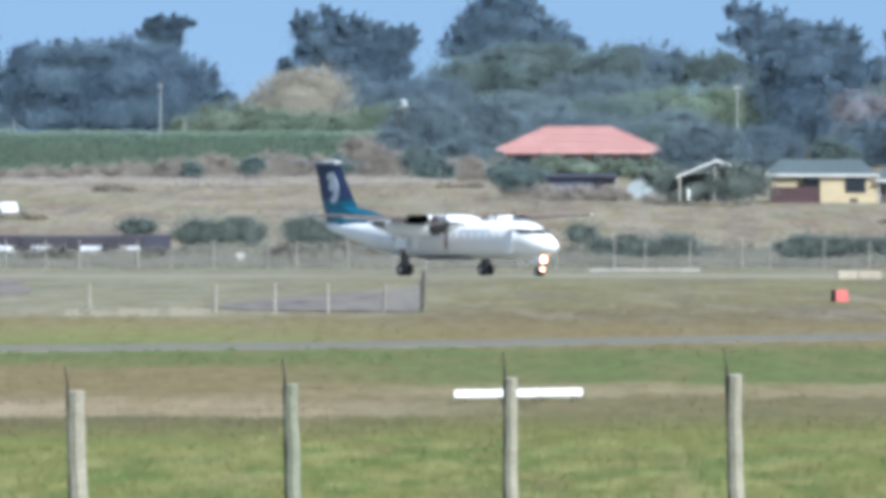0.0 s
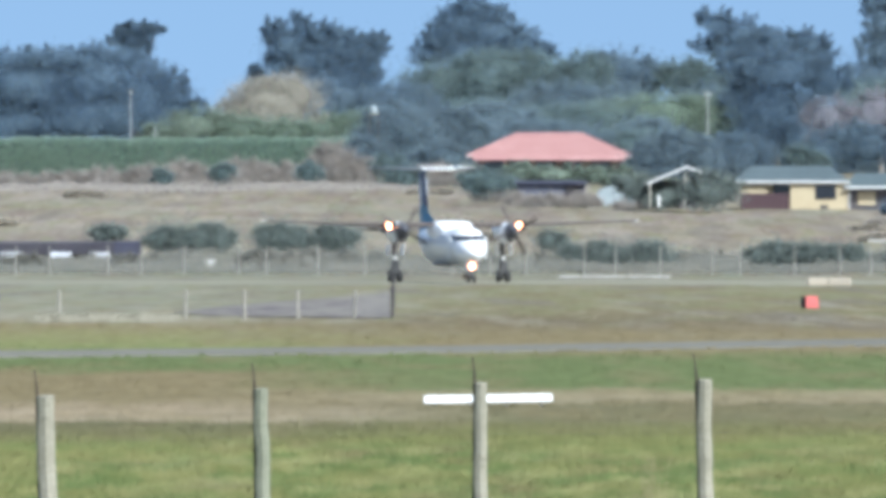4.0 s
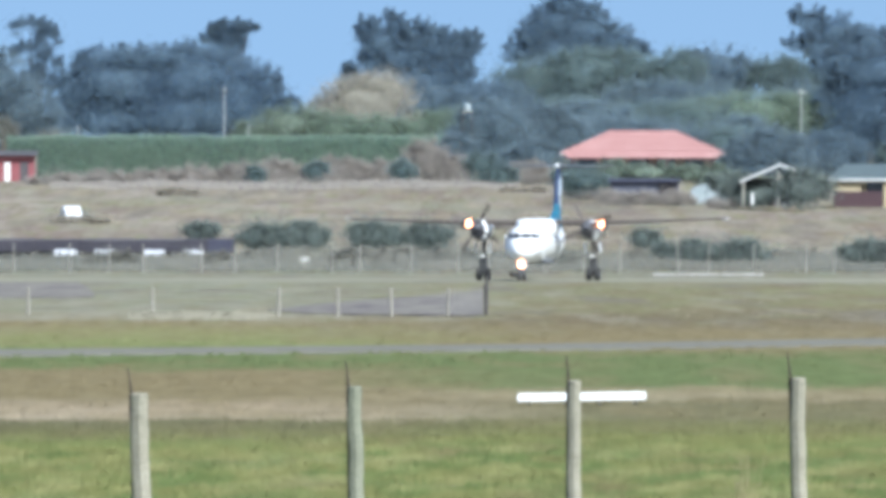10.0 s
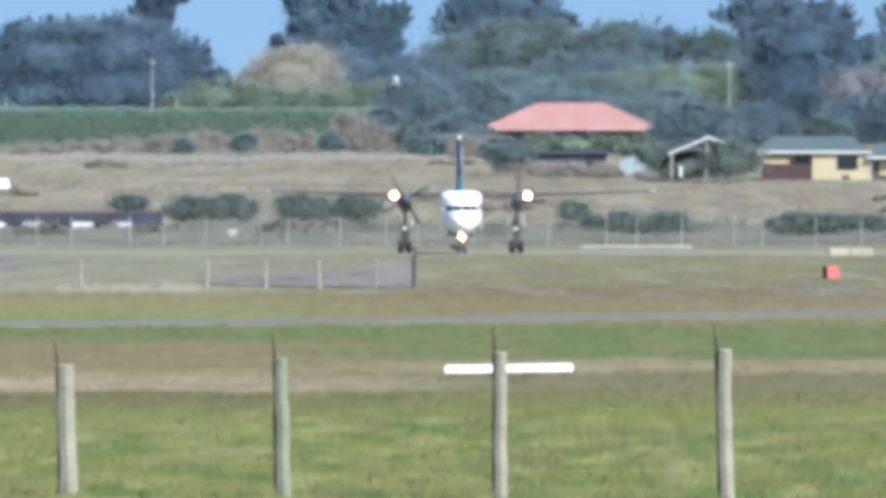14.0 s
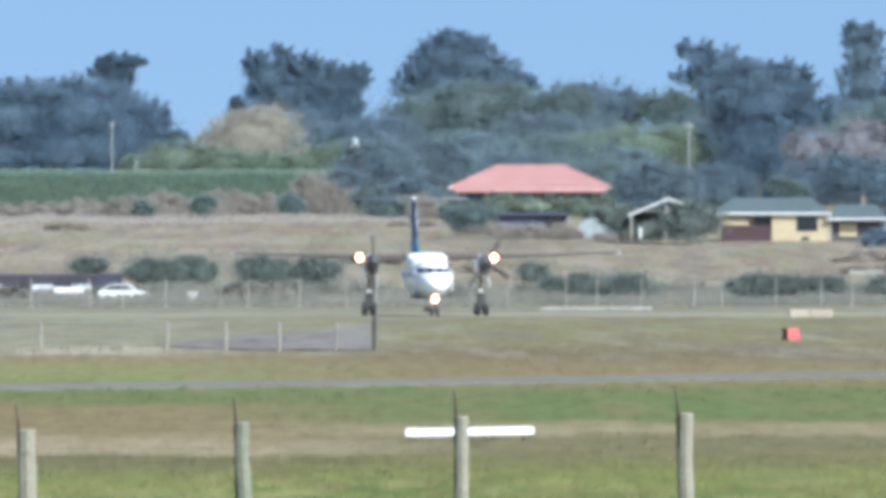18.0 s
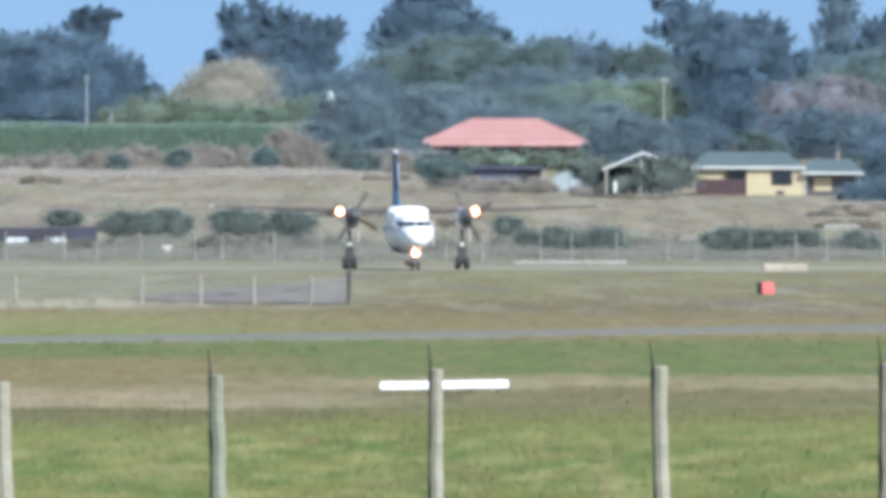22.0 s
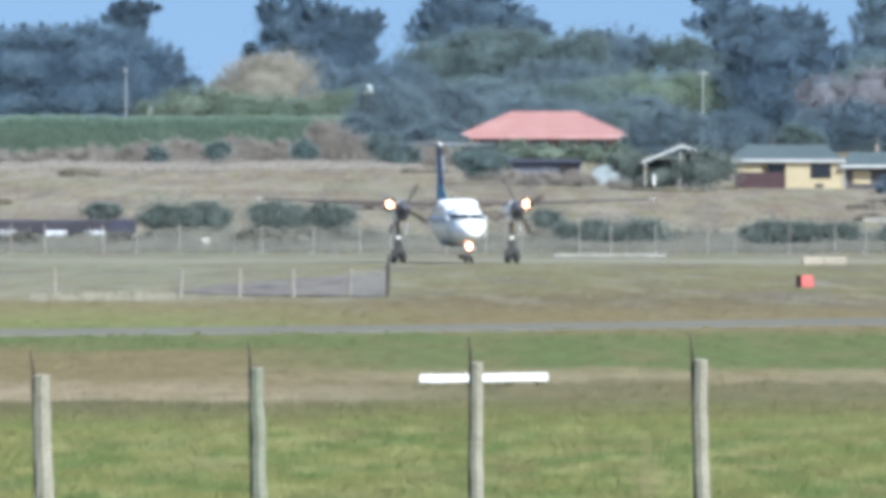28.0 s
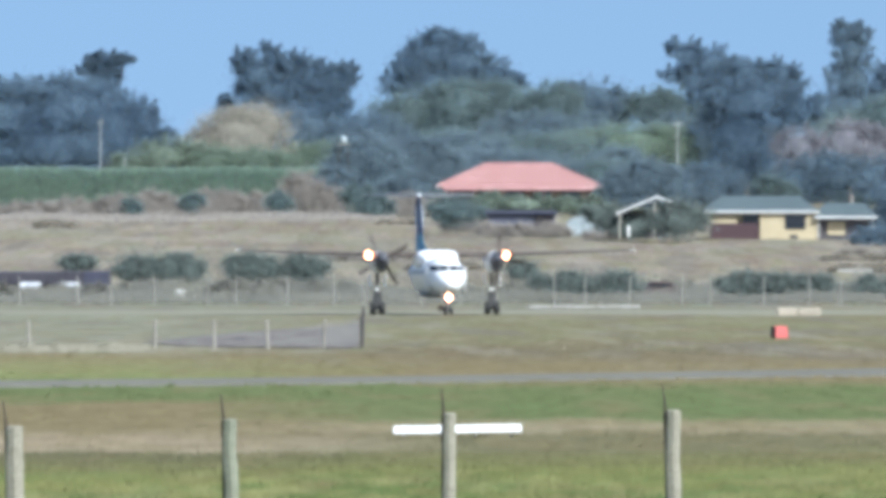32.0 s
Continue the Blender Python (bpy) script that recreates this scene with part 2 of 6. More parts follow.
TURF = ground_material()
PALE_STRAW = paint("pale_straw", (0.34, 0.315, 0.245), (0.29, 0.275, 0.21), 0.9, bump=0)
ASPHALT = paint("asphalt", (0.152, 0.147, 0.13), (0.188, 0.183, 0.155), 0.95, scale=0.2, fine=1.5, bump=0.01, gloss=0.0)
HARDSTAND = paint("worn_pale_asphalt", (0.212, 0.203, 0.162), (0.245, 0.235, 0.178), 0.95, scale=0.09, fine=0.6, bump=0.01, gloss=0.0, streak=(1, 0.3, 1))
APRON = paint("old_asphalt", (0.13, 0.117, 0.122), (0.215, 0.2, 0.175), 0.95, scale=0.3, fine=1.1, streak=(1, 0.06, 1), amount=0.55, bump=0.01, gloss=0.0)
SAND = paint("sandy_concrete", (0.480, 0.424, 0.340), (0.400, 0.352, 0.281), 0.9, scale=1.5, fine=20, bump=0.01)
CONCRETE = paint("pale_concrete", (0.41, 0.4, 0.37), (0.29, 0.28, 0.25), 0.9, scale=1.5, fine=30, bump=0.01)
FENCE_POST = paint("pale_fence_concrete", (0.33, 0.32, 0.29), (0.26, 0.25, 0.22), 0.9, scale=1.5, fine=30, bump=0.01)
POST = paint("weathered_concrete", (0.4, 0.37, 0.3), (0.23, 0.215, 0.165), 0.92, scale=3, fine=30, bump=0.012)
WOOD = paint("grey_timber", (0.56, 0.53, 0.46), (0.38, 0.36, 0.31), 0.9, scale=5, fine=50)
LICHEN_POST = paint("lichened_concrete", (0.3, 0.305, 0.235), (0.185, 0.19, 0.14), 0.92, scale=3, fine=30, bump=0.012)
POLE = paint("pale_concrete_pole", (0.45, 0.46, 0.46), (0.34, 0.35, 0.35), 0.85, scale=2, fine=20)
OLD_POST = paint("bleached_post_timber", (0.42, 0.395, 0.34), (0.27, 0.25, 0.21), 0.9, scale=3, fine=30)
DARK_WOOD = paint("dark_timber", (0.06, 0.055, 0.055), (0.1, 0.09, 0.09), 0.85, scale=1.5, fine=14)
RUST = paint("rusty_wire", (0.075, 0.055, 0.04), (0.045, 0.04, 0.036), 0.9, scale=6, fine=40, bump=0)
WIRE = paint("galvanised_wire", (0.2, 0.2, 0.2), (0.1, 0.09, 0.08), 0.6, 0.6, bump=0)
WHITE = paint("white_board_paint", (0.86, 0.86, 0.84), (0.8, 0.79, 0.77), 0.6, scale=2, fine=20, bump=0.004)
TRIM = paint("white_trim", (0.66, 0.66, 0.65), (0.5, 0.5, 0.49), 0.6, scale=1, fine=8, bump=0.004)
RED = paint("red_marker_paint", (0.55, 0.135, 0.125), (0.45, 0.1, 0.095), 0.55, scale=2, fine=20, bump=0.005)
BLACK = paint("black_paint", (0.03, 0.028, 0.028), (0.06, 0.05, 0.05), 0.6)
AIR_WHITE = paint("aircraft_white", (0.92, 0.925, 0.93), (0.89, 0.895, 0.9), 0.28, scale=0.6, fine=8, bump=0, gloss=0.5)
AIR_GREY = paint("aircraft_grey", (0.24, 0.25, 0.27), (0.19, 0.2, 0.22), 0.4, scale=0.8, fine=9, bump=0)
NACELLE = paint("nacelle_grey", (0.11, 0.11, 0.12), (0.085, 0.085, 0.095), 0.35, scale=0.8, fine=9, bump=0)
POLISHED = paint("polished_leading_edge", (0.46, 0.47, 0.49), (0.4, 0.41, 0.43), 0.2, 1.0, scale=0.8, fine=9, bump=0)
# pale pane colour; on the parked cars it paints in sun glint
PALE_GLASS = paint("cabin_glass", (0.6, 0.612, 0.648), (0.504, 0.516, 0.552), 0.3, bump=0)
NAVY = paint("navy_paint", (0.022, 0.041, 0.105), (0.028, 0.05, 0.125), 0.5, scale=0.5, fine=6, bump=0, gloss=0.5)
TEAL = paint("teal_paint", (0.014, 0.15, 0.23), (0.018, 0.12, 0.2), 0.35, scale=0.5, fine=6, bump=0, gloss=0.5)
EMBLEM = paint("emblem_paint", (0.62, 0.68, 0.74), (0.5, 0.56, 0.66), 0.4, bump=0)
DARK_METAL = paint("dark_metal", (0.06, 0.06, 0.065), (0.1, 0.1, 0.1), 0.5, 0.3, bump=0)
BLADE = paint("blade_dark", (0.06, 0.05, 0.046), (0.085, 0.07, 0.064), 0.5, bump=0)
BOOT = paint("boot_rubber", (0.085, 0.07, 0.062), (0.12, 0.1, 0.09), 0.55, scale=1.5, fine=6, bump=0, gloss=0.25)
STEEL = paint("bare_steel", (0.45, 0.45, 0.46), (0.3, 0.3, 0.31), 0.4, 0.8, bump=0)
RUBBER = paint("rubber", (0.025, 0.025, 0.026), (0.05, 0.05, 0.05), 0.85, bump=0)
# near-black, so the added hoods swallow the lamps' spill
HOOD_BLACK = paint("matt_black_lining", (0.003, 0.003, 0.003), (0.004, 0.004, 0.004), 1.0, bump=0, gloss=0.0)
GLASS = paint("dark_glass", (0.012, 0.014, 0.018), (0.02, 0.022, 0.028), 0.08, bump=0, gloss=0.6)
# orange emission imitates the coloured fringe of the lamps' bloom
LAMP = glow("landing_light_lens", (1.0, 0.38, 0.2), 13.0)
# glow of an added lamp that imitates the taxi light mirrored below
MIRAGE_LAMP = glow("turnoff_light_lens", (1.0, 0.5, 0.3), 5.0)
# tile red paled towards pink, which puts distance haze into the colour
ROOF_RED = paint("red_roof_tiles", (0.46, 0.275, 0.255), (0.36, 0.19, 0.18), 0.8, amount=0.9, scale=0.45, fine=2.2, bump=0.03)
ROOF_BLUE = paint("blue_grey_roof", (0.0964, 0.124, 0.133), (0.078, 0.101, 0.108), 0.6, scale=0.4, fine=5, bump=0.02)
ROOF_DARK = paint("dark_roof", (0.075, 0.07, 0.08), (0.12, 0.11, 0.115), 0.7, scale=0.5, fine=5)
YELLOW = paint("yellow_render", (0.54, 0.46, 0.31), (0.46, 0.38, 0.25), 0.85, scale=0.8, fine=8)
PINK_WALL = paint("dull_brick_wall", (0.3, 0.225, 0.205), (0.24, 0.18, 0.17), 0.85, scale=0.8, fine=8)
# barn red is washed out and blued to hold the distance haze
BARN_RED = paint("barn_red", (0.34, 0.115, 0.125), (0.26, 0.09, 0.1), 0.75, scale=0.8, fine=8)
# wall colour lifted and blued, with distance haze mixed in
SLATE_WALL = paint("slate_blue_wall", (0.115, 0.125, 0.165), (0.09, 0.1, 0.135), 0.75, scale=0.6, fine=6)
BLUE_BAY = paint("dark_blue_cladding", (0.05, 0.05, 0.078), (0.06, 0.062, 0.095), 0.7, scale=0.8, fine=8)
FASCIA = paint("dark_fascia", (0.045, 0.043, 0.058), (0.065, 0.06, 0.075), 0.8, scale=0.8, fine=8)
BROWN_WALL = paint("maroon_brown_fence", (0.075, 0.05, 0.06), (0.1, 0.06, 0.065), 0.85, scale=0.8, fine=8)
POLY = paint("milky_sheeting", (0.36, 0.41, 0.43), (0.3, 0.35, 0.37), 0.5, scale=1, fine=8, bump=0.005)
BARK = paint("bark", (0.12, 0.1, 0.08), (0.07, 0.06, 0.05), 0.95, scale=1.5, fine=9)
PALE_BARK = paint("pale_bark", (0.33, 0.29, 0.25), (0.23, 0.2, 0.18), 0.95, scale=1.5, fine=9)


def leafy(name, colour, second, island=0.3, through_light=0.6, streak=(1, 1, 1), gaps=0.58):
    """Open clumps of thin leaves: they scatter light from their face, let about as much of it through, and some passes between the leaves."""
    m = paint(name, colour, second, 0.85, scale=0.12, fine=1.2, bump=0, gloss=0.1, island=island, streak=streak)
    n, l = m.node_tree.nodes, m.node_tree.links
    face = n["Principled BSDF"]
    tint = face.inputs["Base Color"].links[0].from_socket
    thin, both = n.new("ShaderNodeBsdfTranslucent"), n.new("ShaderNodeMixShader")
    both.inputs[0].default_value = through_light
    l.new(tint, thin.inputs["Color"])
    l.new(face.outputs[0], both.inputs[1])
    l.new(thin.outputs[0], both.inputs[2])
    between, open_ = n.new("ShaderNodeBsdfTransparent"), n.new("ShaderNodeMixShader")
    # wide gaps also soften crown contrast in place of distance haze
    open_.inputs[0].default_value = gaps
    l.new(both.outputs[0], open_.inputs[1])
    l.new(between.outputs[0], open_.inputs[2])
    l.new(open_.outputs[0], n["Material Output"].inputs["Surface"])
    return m


def dense(leaf):
    """The same foliage where it stands close: little light passes between the leaves."""
    m = leaf.copy()
    m.name = leaf.name + "_dense"
    n = m.node_tree.nodes
    for link in n["Material Output"].inputs["Surface"].links:
        link.from_node.inputs[0].default_value = 0.12 if leaf in (SHRUB_LEAF, LIGHT_LEAF) else 0.3
    return m


STRAW = paint("straw_stalks", (0.36, 0.3, 0.19), (0.28, 0.22, 0.13), 0.9, bump=0)
# leaf colours lightened and blued: distance haze is put into the base colour
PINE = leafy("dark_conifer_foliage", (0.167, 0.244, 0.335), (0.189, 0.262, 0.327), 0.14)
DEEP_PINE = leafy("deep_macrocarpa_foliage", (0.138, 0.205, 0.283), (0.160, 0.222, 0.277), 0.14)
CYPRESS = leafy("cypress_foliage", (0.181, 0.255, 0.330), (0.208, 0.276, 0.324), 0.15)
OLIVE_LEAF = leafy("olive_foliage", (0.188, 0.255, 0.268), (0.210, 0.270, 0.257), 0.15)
HAZED_LEAF = leafy("blue_green_foliage", (0.200, 0.268, 0.324), (0.220, 0.284, 0.319), 0.15)
HEDGE_LEAF = leafy("hedge_foliage", (0.281, 0.378, 0.311), (0.306, 0.397, 0.317), 0.06, gaps=0.5)
MEADOW_LEAF = leafy("meadow_scrub", (0.250, 0.325, 0.259), (0.270, 0.335, 0.265), 0.1)
LIGHT_LEAF = leafy("light_green_foliage", (0.268, 0.332, 0.279), (0.296, 0.354, 0.279), 0.15, gaps=0.52)
TAN_LEAF = leafy("straw_scrub", (0.455, 0.415, 0.376), (0.385, 0.360, 0.334), 0.12, gaps=0.52)
DUN_LEAF = leafy("dun_scrub", (0.408, 0.366, 0.305), (0.372, 0.342, 0.286), 0.12)
WILLOW_LEAF = leafy("dry_willow_foliage", (0.511, 0.49, 0.421), (0.428, 0.407, 0.358), 0.12)
GREY_TWIG = leafy("grey_twigs", (0.384, 0.367, 0.401), (0.29, 0.299, 0.333), 0.25)
SHRUB_LEAF = leafy("shrub_foliage", (0.206, 0.249, 0.237), (0.233, 0.267, 0.244), 0.15, gaps=0.42)
SAGE_LEAF = leafy("sage_scrub", (0.345, 0.330, 0.286), (0.230, 0.240, 0.217), 0.25)


DENSE = {leaf: dense(leaf) for leaf in (PINE, DEEP_PINE, CYPRESS, OLIVE_LEAF, HAZED_LEAF, MEADOW_LEAF, LIGHT_LEAF, TAN_LEAF, DUN_LEAF, WILLOW_LEAF, GREY_TWIG, SHRUB_LEAF, SAGE_LEAF)}


# ---- mesh helpers ----
class Geo:
    """Vertices and faces of one mesh."""

    def __init__(self):
        self.v, self.f, self.n = [], [], None

    def add(self, verts, faces):
        k = len(self.v)
        self.v += [tuple(p) for p in verts]
        self.f += [tuple(k + i for i in f) for f in faces]
        return self

    def box(self, c, s, bevel=0.0, turn=None):
        bm = bmesh.new()
        bmesh.ops.create_cube(bm, size=1.0)
        for v in bm.verts:
            v.co = Vector((v.co.x * s[0], v.co.y * s[1], v.co.z * s[2]))
        if bevel:
            bmesh.ops.bevel(bm, geom=bm.edges[:], offset=bevel, segments=1, affect="EDGES")
        m = Matrix.Translation(c) @ (Euler([radians(a) for a in turn]).to_matrix().to_4x4() if turn else Matrix())
        bm.verts.index_update()
        self.add([m @ v.co for v in bm.verts], [[v.index for v in f.verts] for f in bm.faces])
        bm.free()
        return self

    def loft(self, rings, closed=True, caps=True):
        k, n = len(self.v), len(rings[0])
        for r in rings:
            self.v += [tuple(p) for p in r]
        for a in range(len(rings) - 1):
            for i in range(n if closed else n - 1):
                j = (i + 1) % n
                self.f.append((k + a * n + i, k + a * n + j, k + (a + 1) * n + j, k + (a + 1) * n + i))
        if caps and closed:
            self.f.append(tuple(k + i for i in reversed(range(n))))
            self.f.append(tuple(k + (len(rings) - 1) * n + i for i in range(n)))
        return self

    def tube(self, p, q, r0, r1=None, n=8):
        p, q = Vector(p), Vector(q)
        r1 = r0 if r1 is None else r1
        d = (q - p).normalized()
        a = d.orthogonal().normalized()
        b = d.cross(a)
        ring = [(math.cos(2 * math.pi * i / n), math.sin(2 * math.pi * i / n)) for i in range(n)]
        return self.loft([[p + (a * c + b * s) * r0 for c, s in ring], [q + (a * c + b * s) * r1 for c, s in ring]])


def strand(points, r, n=4):
    """One continuous thin wire through the points."""
    g, rings = Geo(), []
    for p in points:
        rings.append([(p[0], p[1] + math.cos(2 * math.pi * i / n) * r, p[2] + math.sin(2 * math.pi * i / n) * r) for i in range(n)])
    return g.loft(rings)


def mesh_of(name, geo, material, smooth=False):
    me = bpy.data.meshes.new(name)
    if isinstance(geo.v, np.ndarray):
        # many quads at once
        me.vertices.add(len(geo.v))
        me.vertices.foreach_set("co", geo.v.astype(np.float32).ravel())
        me.loops.add(geo.f.size)
        me.loops.foreach_set("vertex_index", geo.f.astype(np.int32).ravel())
        me.polygons.add(len(geo.f))
        me.polygons.foreach_set("loop_start", np.arange(0, geo.f.size, 4, dtype=np.int32))
        me.update(calc_edges=True)
    else:
        me.from_pydata(geo.v, [], geo.f)
    me.materials.append(material)
    if geo.n is not None:
        me.shade_smooth()
        me.normals_split_custom_set_from_vertices(geo.n)
    elif smooth:
        me.shade_smooth()
    me.update()
    return me


def part(name, geo, material, parent, label="", smooth=False):
    """One mesh object under a thing or a part."""
    ob = new(name, geo if isinstance(geo, bpy.types.Mesh) else mesh_of(name, geo, material, smooth))
    ob.parent = parent
    return tagged(ob, label)


def thing(name, label, category, group="", kind=""):
    return tagged(new(name), label, category, group, kind)


def ground_z(x, y):
    """Flat airfield, then a road berm and a long dune slope to a plateau."""
    knots = ((0, 0), (840, 0), (880, 0.45), (915, 0.5), (950, 1.5), (1000, 3.2), (1150, 6.3), (1300, 10.0), (1420, 11.2), (1600, 17.0), (1900, 18.0), (9000, 18.0))
    for (a, za), (b, zb) in zip(knots, knots[1:]):
        if y <= b:
            t = max(0.0, (y - a) / (b - a))
            z = za + (zb - za) * t
            break
    else:
        z = 18.0
    if y > 960:
        z += min(1.0, (y - 960) / 100) * 0.5 * noise.noise((x * 0.05, y * 0.02, 1.7))
    return z


# ---- ground, runway, taxiway ----
def build_ground():
    xs = sorted({round(s * v, 2) for s in (-1, 1) for v in (0, 3, 6, 9, 12, 16, 20, 25, 30, 36, 43, 50, 58, 66, 75, 90, 120, 180, 300, 600, 1500, 4800)})
    ys = list(range(-4800, -100, 1200)) + list(range(0, 120, 20)) + list(range(120, 420, 6)) + list(range(420, 840, 20)) + list(range(840, 1700, 12)) + [1750, 1850, 2000, 2400, 3200, 4800]
    g = Geo()
    g.v = [(x, y, ground_z(x, y) + (0.05 * noise.noise((x * 0.6, y * 0.15, 0)) - 0.05 if 100 < y < 420 else 0.0)) for y in ys for x in xs]
    w = len(xs)
    g.f = [(j * w + i, j * w + i + 1, (j + 1) * w + i + 1, (j + 1) * w + i) for j in range(len(ys) - 1) for i in range(w - 1)]
    tagged(new("ground", mesh_of("ground", g, TURF, True)), "flat airfield turf, green near and straw-dry on the dune slope", "ground", kind="structure")


def slab(name, corners, material, label, category, top=0.02, base=-0.4):
    g = Geo()
    n = len(corners)
    g.v = [(x, y, base) for x, y in corners] + [(x, y, top) for x, y in corners]
    g.f = [tuple(range(n, 2 * n)), tuple(reversed(range(n)))] + [(i, (i + 1) % n, n + (i + 1) % n, n + i) for i in range(n)]
    return tagged(new(name, mesh_of(name, g, material)), label, category, kind="structure")


build_ground()
slab("taxiway", [(-60, 233), (-22, 270), (-14, 276.5), (0, 290), (14, 309), (60, 380), (60, 400), (14, 326), (0, 304), (-14, 290), (-22, 284), (-60, 250)], ASPHALT,
     "narrow grey asphalt taxiway crossing the turf", "taxiway")
slab("runway", [(-700, 706), (700, 690), (700, 756), (-700, 772)], HARDSTAND, "wide worn grey runway seen at a grazing angle", "runway")
slab("apron", [(-11.6, 440), (-9.6, 422), (-7.5, 417), (-4.5, 414), (-2.1, 413), (-3.0, 590), (-4.8, 560), (-7.0, 525), (-8.4, 512), (-10.0, 482)], APRON,
     "dark asphalt apron behind the stock fence", "apron", top=0.03)
slab("apron_1", [(-62, 520), (-34, 512), (-23, 530), (-25.5, 585), (-31, 690), (-62, 700)], APRON,
     "grey asphalt hardstand beside the runway", "apron", top=0.03)
slab("road", [(-700, 868), (700, 868), (700, 876), (-700, 876)], ASPHALT, "country road along the far side of the airfield", "road", top=0.5, base=-0.3)


# ---- boundary fence near the camera ----
def boundary_fence():
    fence = thing("boundary_fence", "row of weathered pale concrete posts with thin wire strands", "fence")
    ends = []
    for i, (x, y) in enumerate(((-7.02, 117.2), (-4.475, 116.2), (-2.0, 115.1), (0.46, 114.0), (2.98, 112.9), (5.43, 111.8))):
        px = x - 0.02
        lean = (0.6, -1.0, -0.5, 0.5, -1.2, 0.3)[i]
        g = Geo()
        h = (1.42, 1.46, 1.56, 1.64, 1.69, 1.73)[i]
        w = (0.17, 0.19, 0.15, 0.135, 0.15, 0.155)[i]
        rings = []
        for k in range(17):
            z = -0.3 + (h + 0.3) * k / 16
            s = w / 2 * (1.06 - 0.12 * k / 16) * (1 + 0.1 * noise.noise((i * 7.1, z * 3.5, 0)))
            dx = 0.03 * noise.noise((i * 3.3, z * 2, 5))
            c = s * 0.5
            rings.append([(dx + a, b, z) for a, b in ((-s, -c), (-c, -s), (c, -s), (s, -c), (s, c), (c, s), (-c, s), (-s, c))])
        tops = [[(p[0] * f, p[1] * f, h + dz) for p in rings[-1]] for f, dz in ((0.93, 0.008), (0.6, 0.014), (0.25, 0.016))]
        g.loft(rings + tops)
        ob = part("post", g, LICHEN_POST if i == 2 else POST, fence, "post darkened by green lichen" if i == 2 else "")
        ob.matrix_local = pose(px, y, 0, 0, lean, -24)
        stay = Geo()
        # the run down the post also paints in its shaded left edge
        stay.tube((-w * 0.55, -w * 0.1, 0.1), (-w * 0.53, -w * 0.1, h - 0.32), 0.016, 0.02, 6)
        stay.tube((-w * 0.53, -w * 0.1, h - 0.32), (-w * 0.5, -w * 0.1, h - 0.17), 0.02, 0.03, 6)
        stay.tube((-w * 0.5, -w * 0.1, h - 0.17), (-w * 0.54, -w * 0.1, h - 0.02), 0.03, 0.024, 6)
        stay.tube((-w * 0.52, -w * 0.1, h - 0.02), (-w * 0.6, -w * 0.1, h + 0.14), 0.022, 0.014, 6)
        stay.tube((-w * 0.6, -w * 0.1, h + 0.14), (-w * 0.74, -w * 0.1, h + 0.3), 0.012, 0.009, 6)
        part("wire_stay", stay, RUST, ob, "rusty bent wire stay, also the dark of the post's shaded edge")
        ends.append((px, y, h))
    for frac in (0.12, 0.3, 0.48, 0.66, 0.84, 0.97):
        points = []
        for (ax, ay, ah), (bx, by, bh) in zip(ends, ends[1:]):
            p0, p1 = Vector((ax, ay - 0.1, ah * frac)), Vector((bx, by - 0.1, bh * frac))
            points += [p0, (p0 + p1) / 2 - Vector((0, 0, 0.02))]
        points.append(p1)
        part("wire", strand(points, 0.0008), WIRE, fence)


boundary_fence()


# ---- marker board, red marker ----
def marker_board():
    t = thing("marker_board", "long low white tent-shaped marker board on the turf", "marker")
    t.matrix_basis = pose(0.93, 199.5, 0, 0, -0.7, -4)
    for i in range(3):
        for side in (-1, 1):
            g = Geo().box((-0.84 + i * 0.84, side * 0.07, 0.1 + 0.004 * i), (0.834, 0.03, 0.2), 0.008, (side * 44, 0, 0))
            part("board", g, WHITE, t)
    for x in (-1.05, -0.35, 0.35, 1.05):
        part("peg", Geo().box((x, 0.0, 0.06), (0.05, 0.05, 0.3), 0.006), WOOD, t)


def red_marker():
    t = thing("marker_box", "red painted marker box, its shaded end painted black", "marker")
    t.matrix_basis = pose(16.92, 466, 0, 0, 0, 30) @ Matrix.Scale(0.85, 4)
    g = Geo()
    g.v = [(-0.4, -0.3, 0), (0.4, -0.3, 0), (0.4, 0.3, 0), (-0.4, 0.3, 0), (-0.37, -0.2, 0.66), (0.37, -0.2, 0.66), (0.37, 0.2, 0.66), (-0.37, 0.2, 0.66)]
    g.f = [(3, 2, 1, 0), (4, 5, 6, 7), (0, 1, 5, 4), (1, 2, 6, 5), (2, 3, 7, 6)]
    part("shell", g, RED, t)
    # black panel paints in the shade on the box's left end
    part("end_panel", Geo().box((-0.4, 0, 0.32), (0.03, 0.44, 0.62), 0.006), BLACK, t, "black panel painting the shaded end")
    part("foot", Geo().box((-0.25, 0, 0.0), (0.08, 0.7, 0.06), 0.006), DARK_METAL, t)
    part("foot", Geo().box((0.25, 0, 0.0), (0.08, 0.7, 0.06), 0.006), DARK_METAL, t)


marker_board()
red_marker()



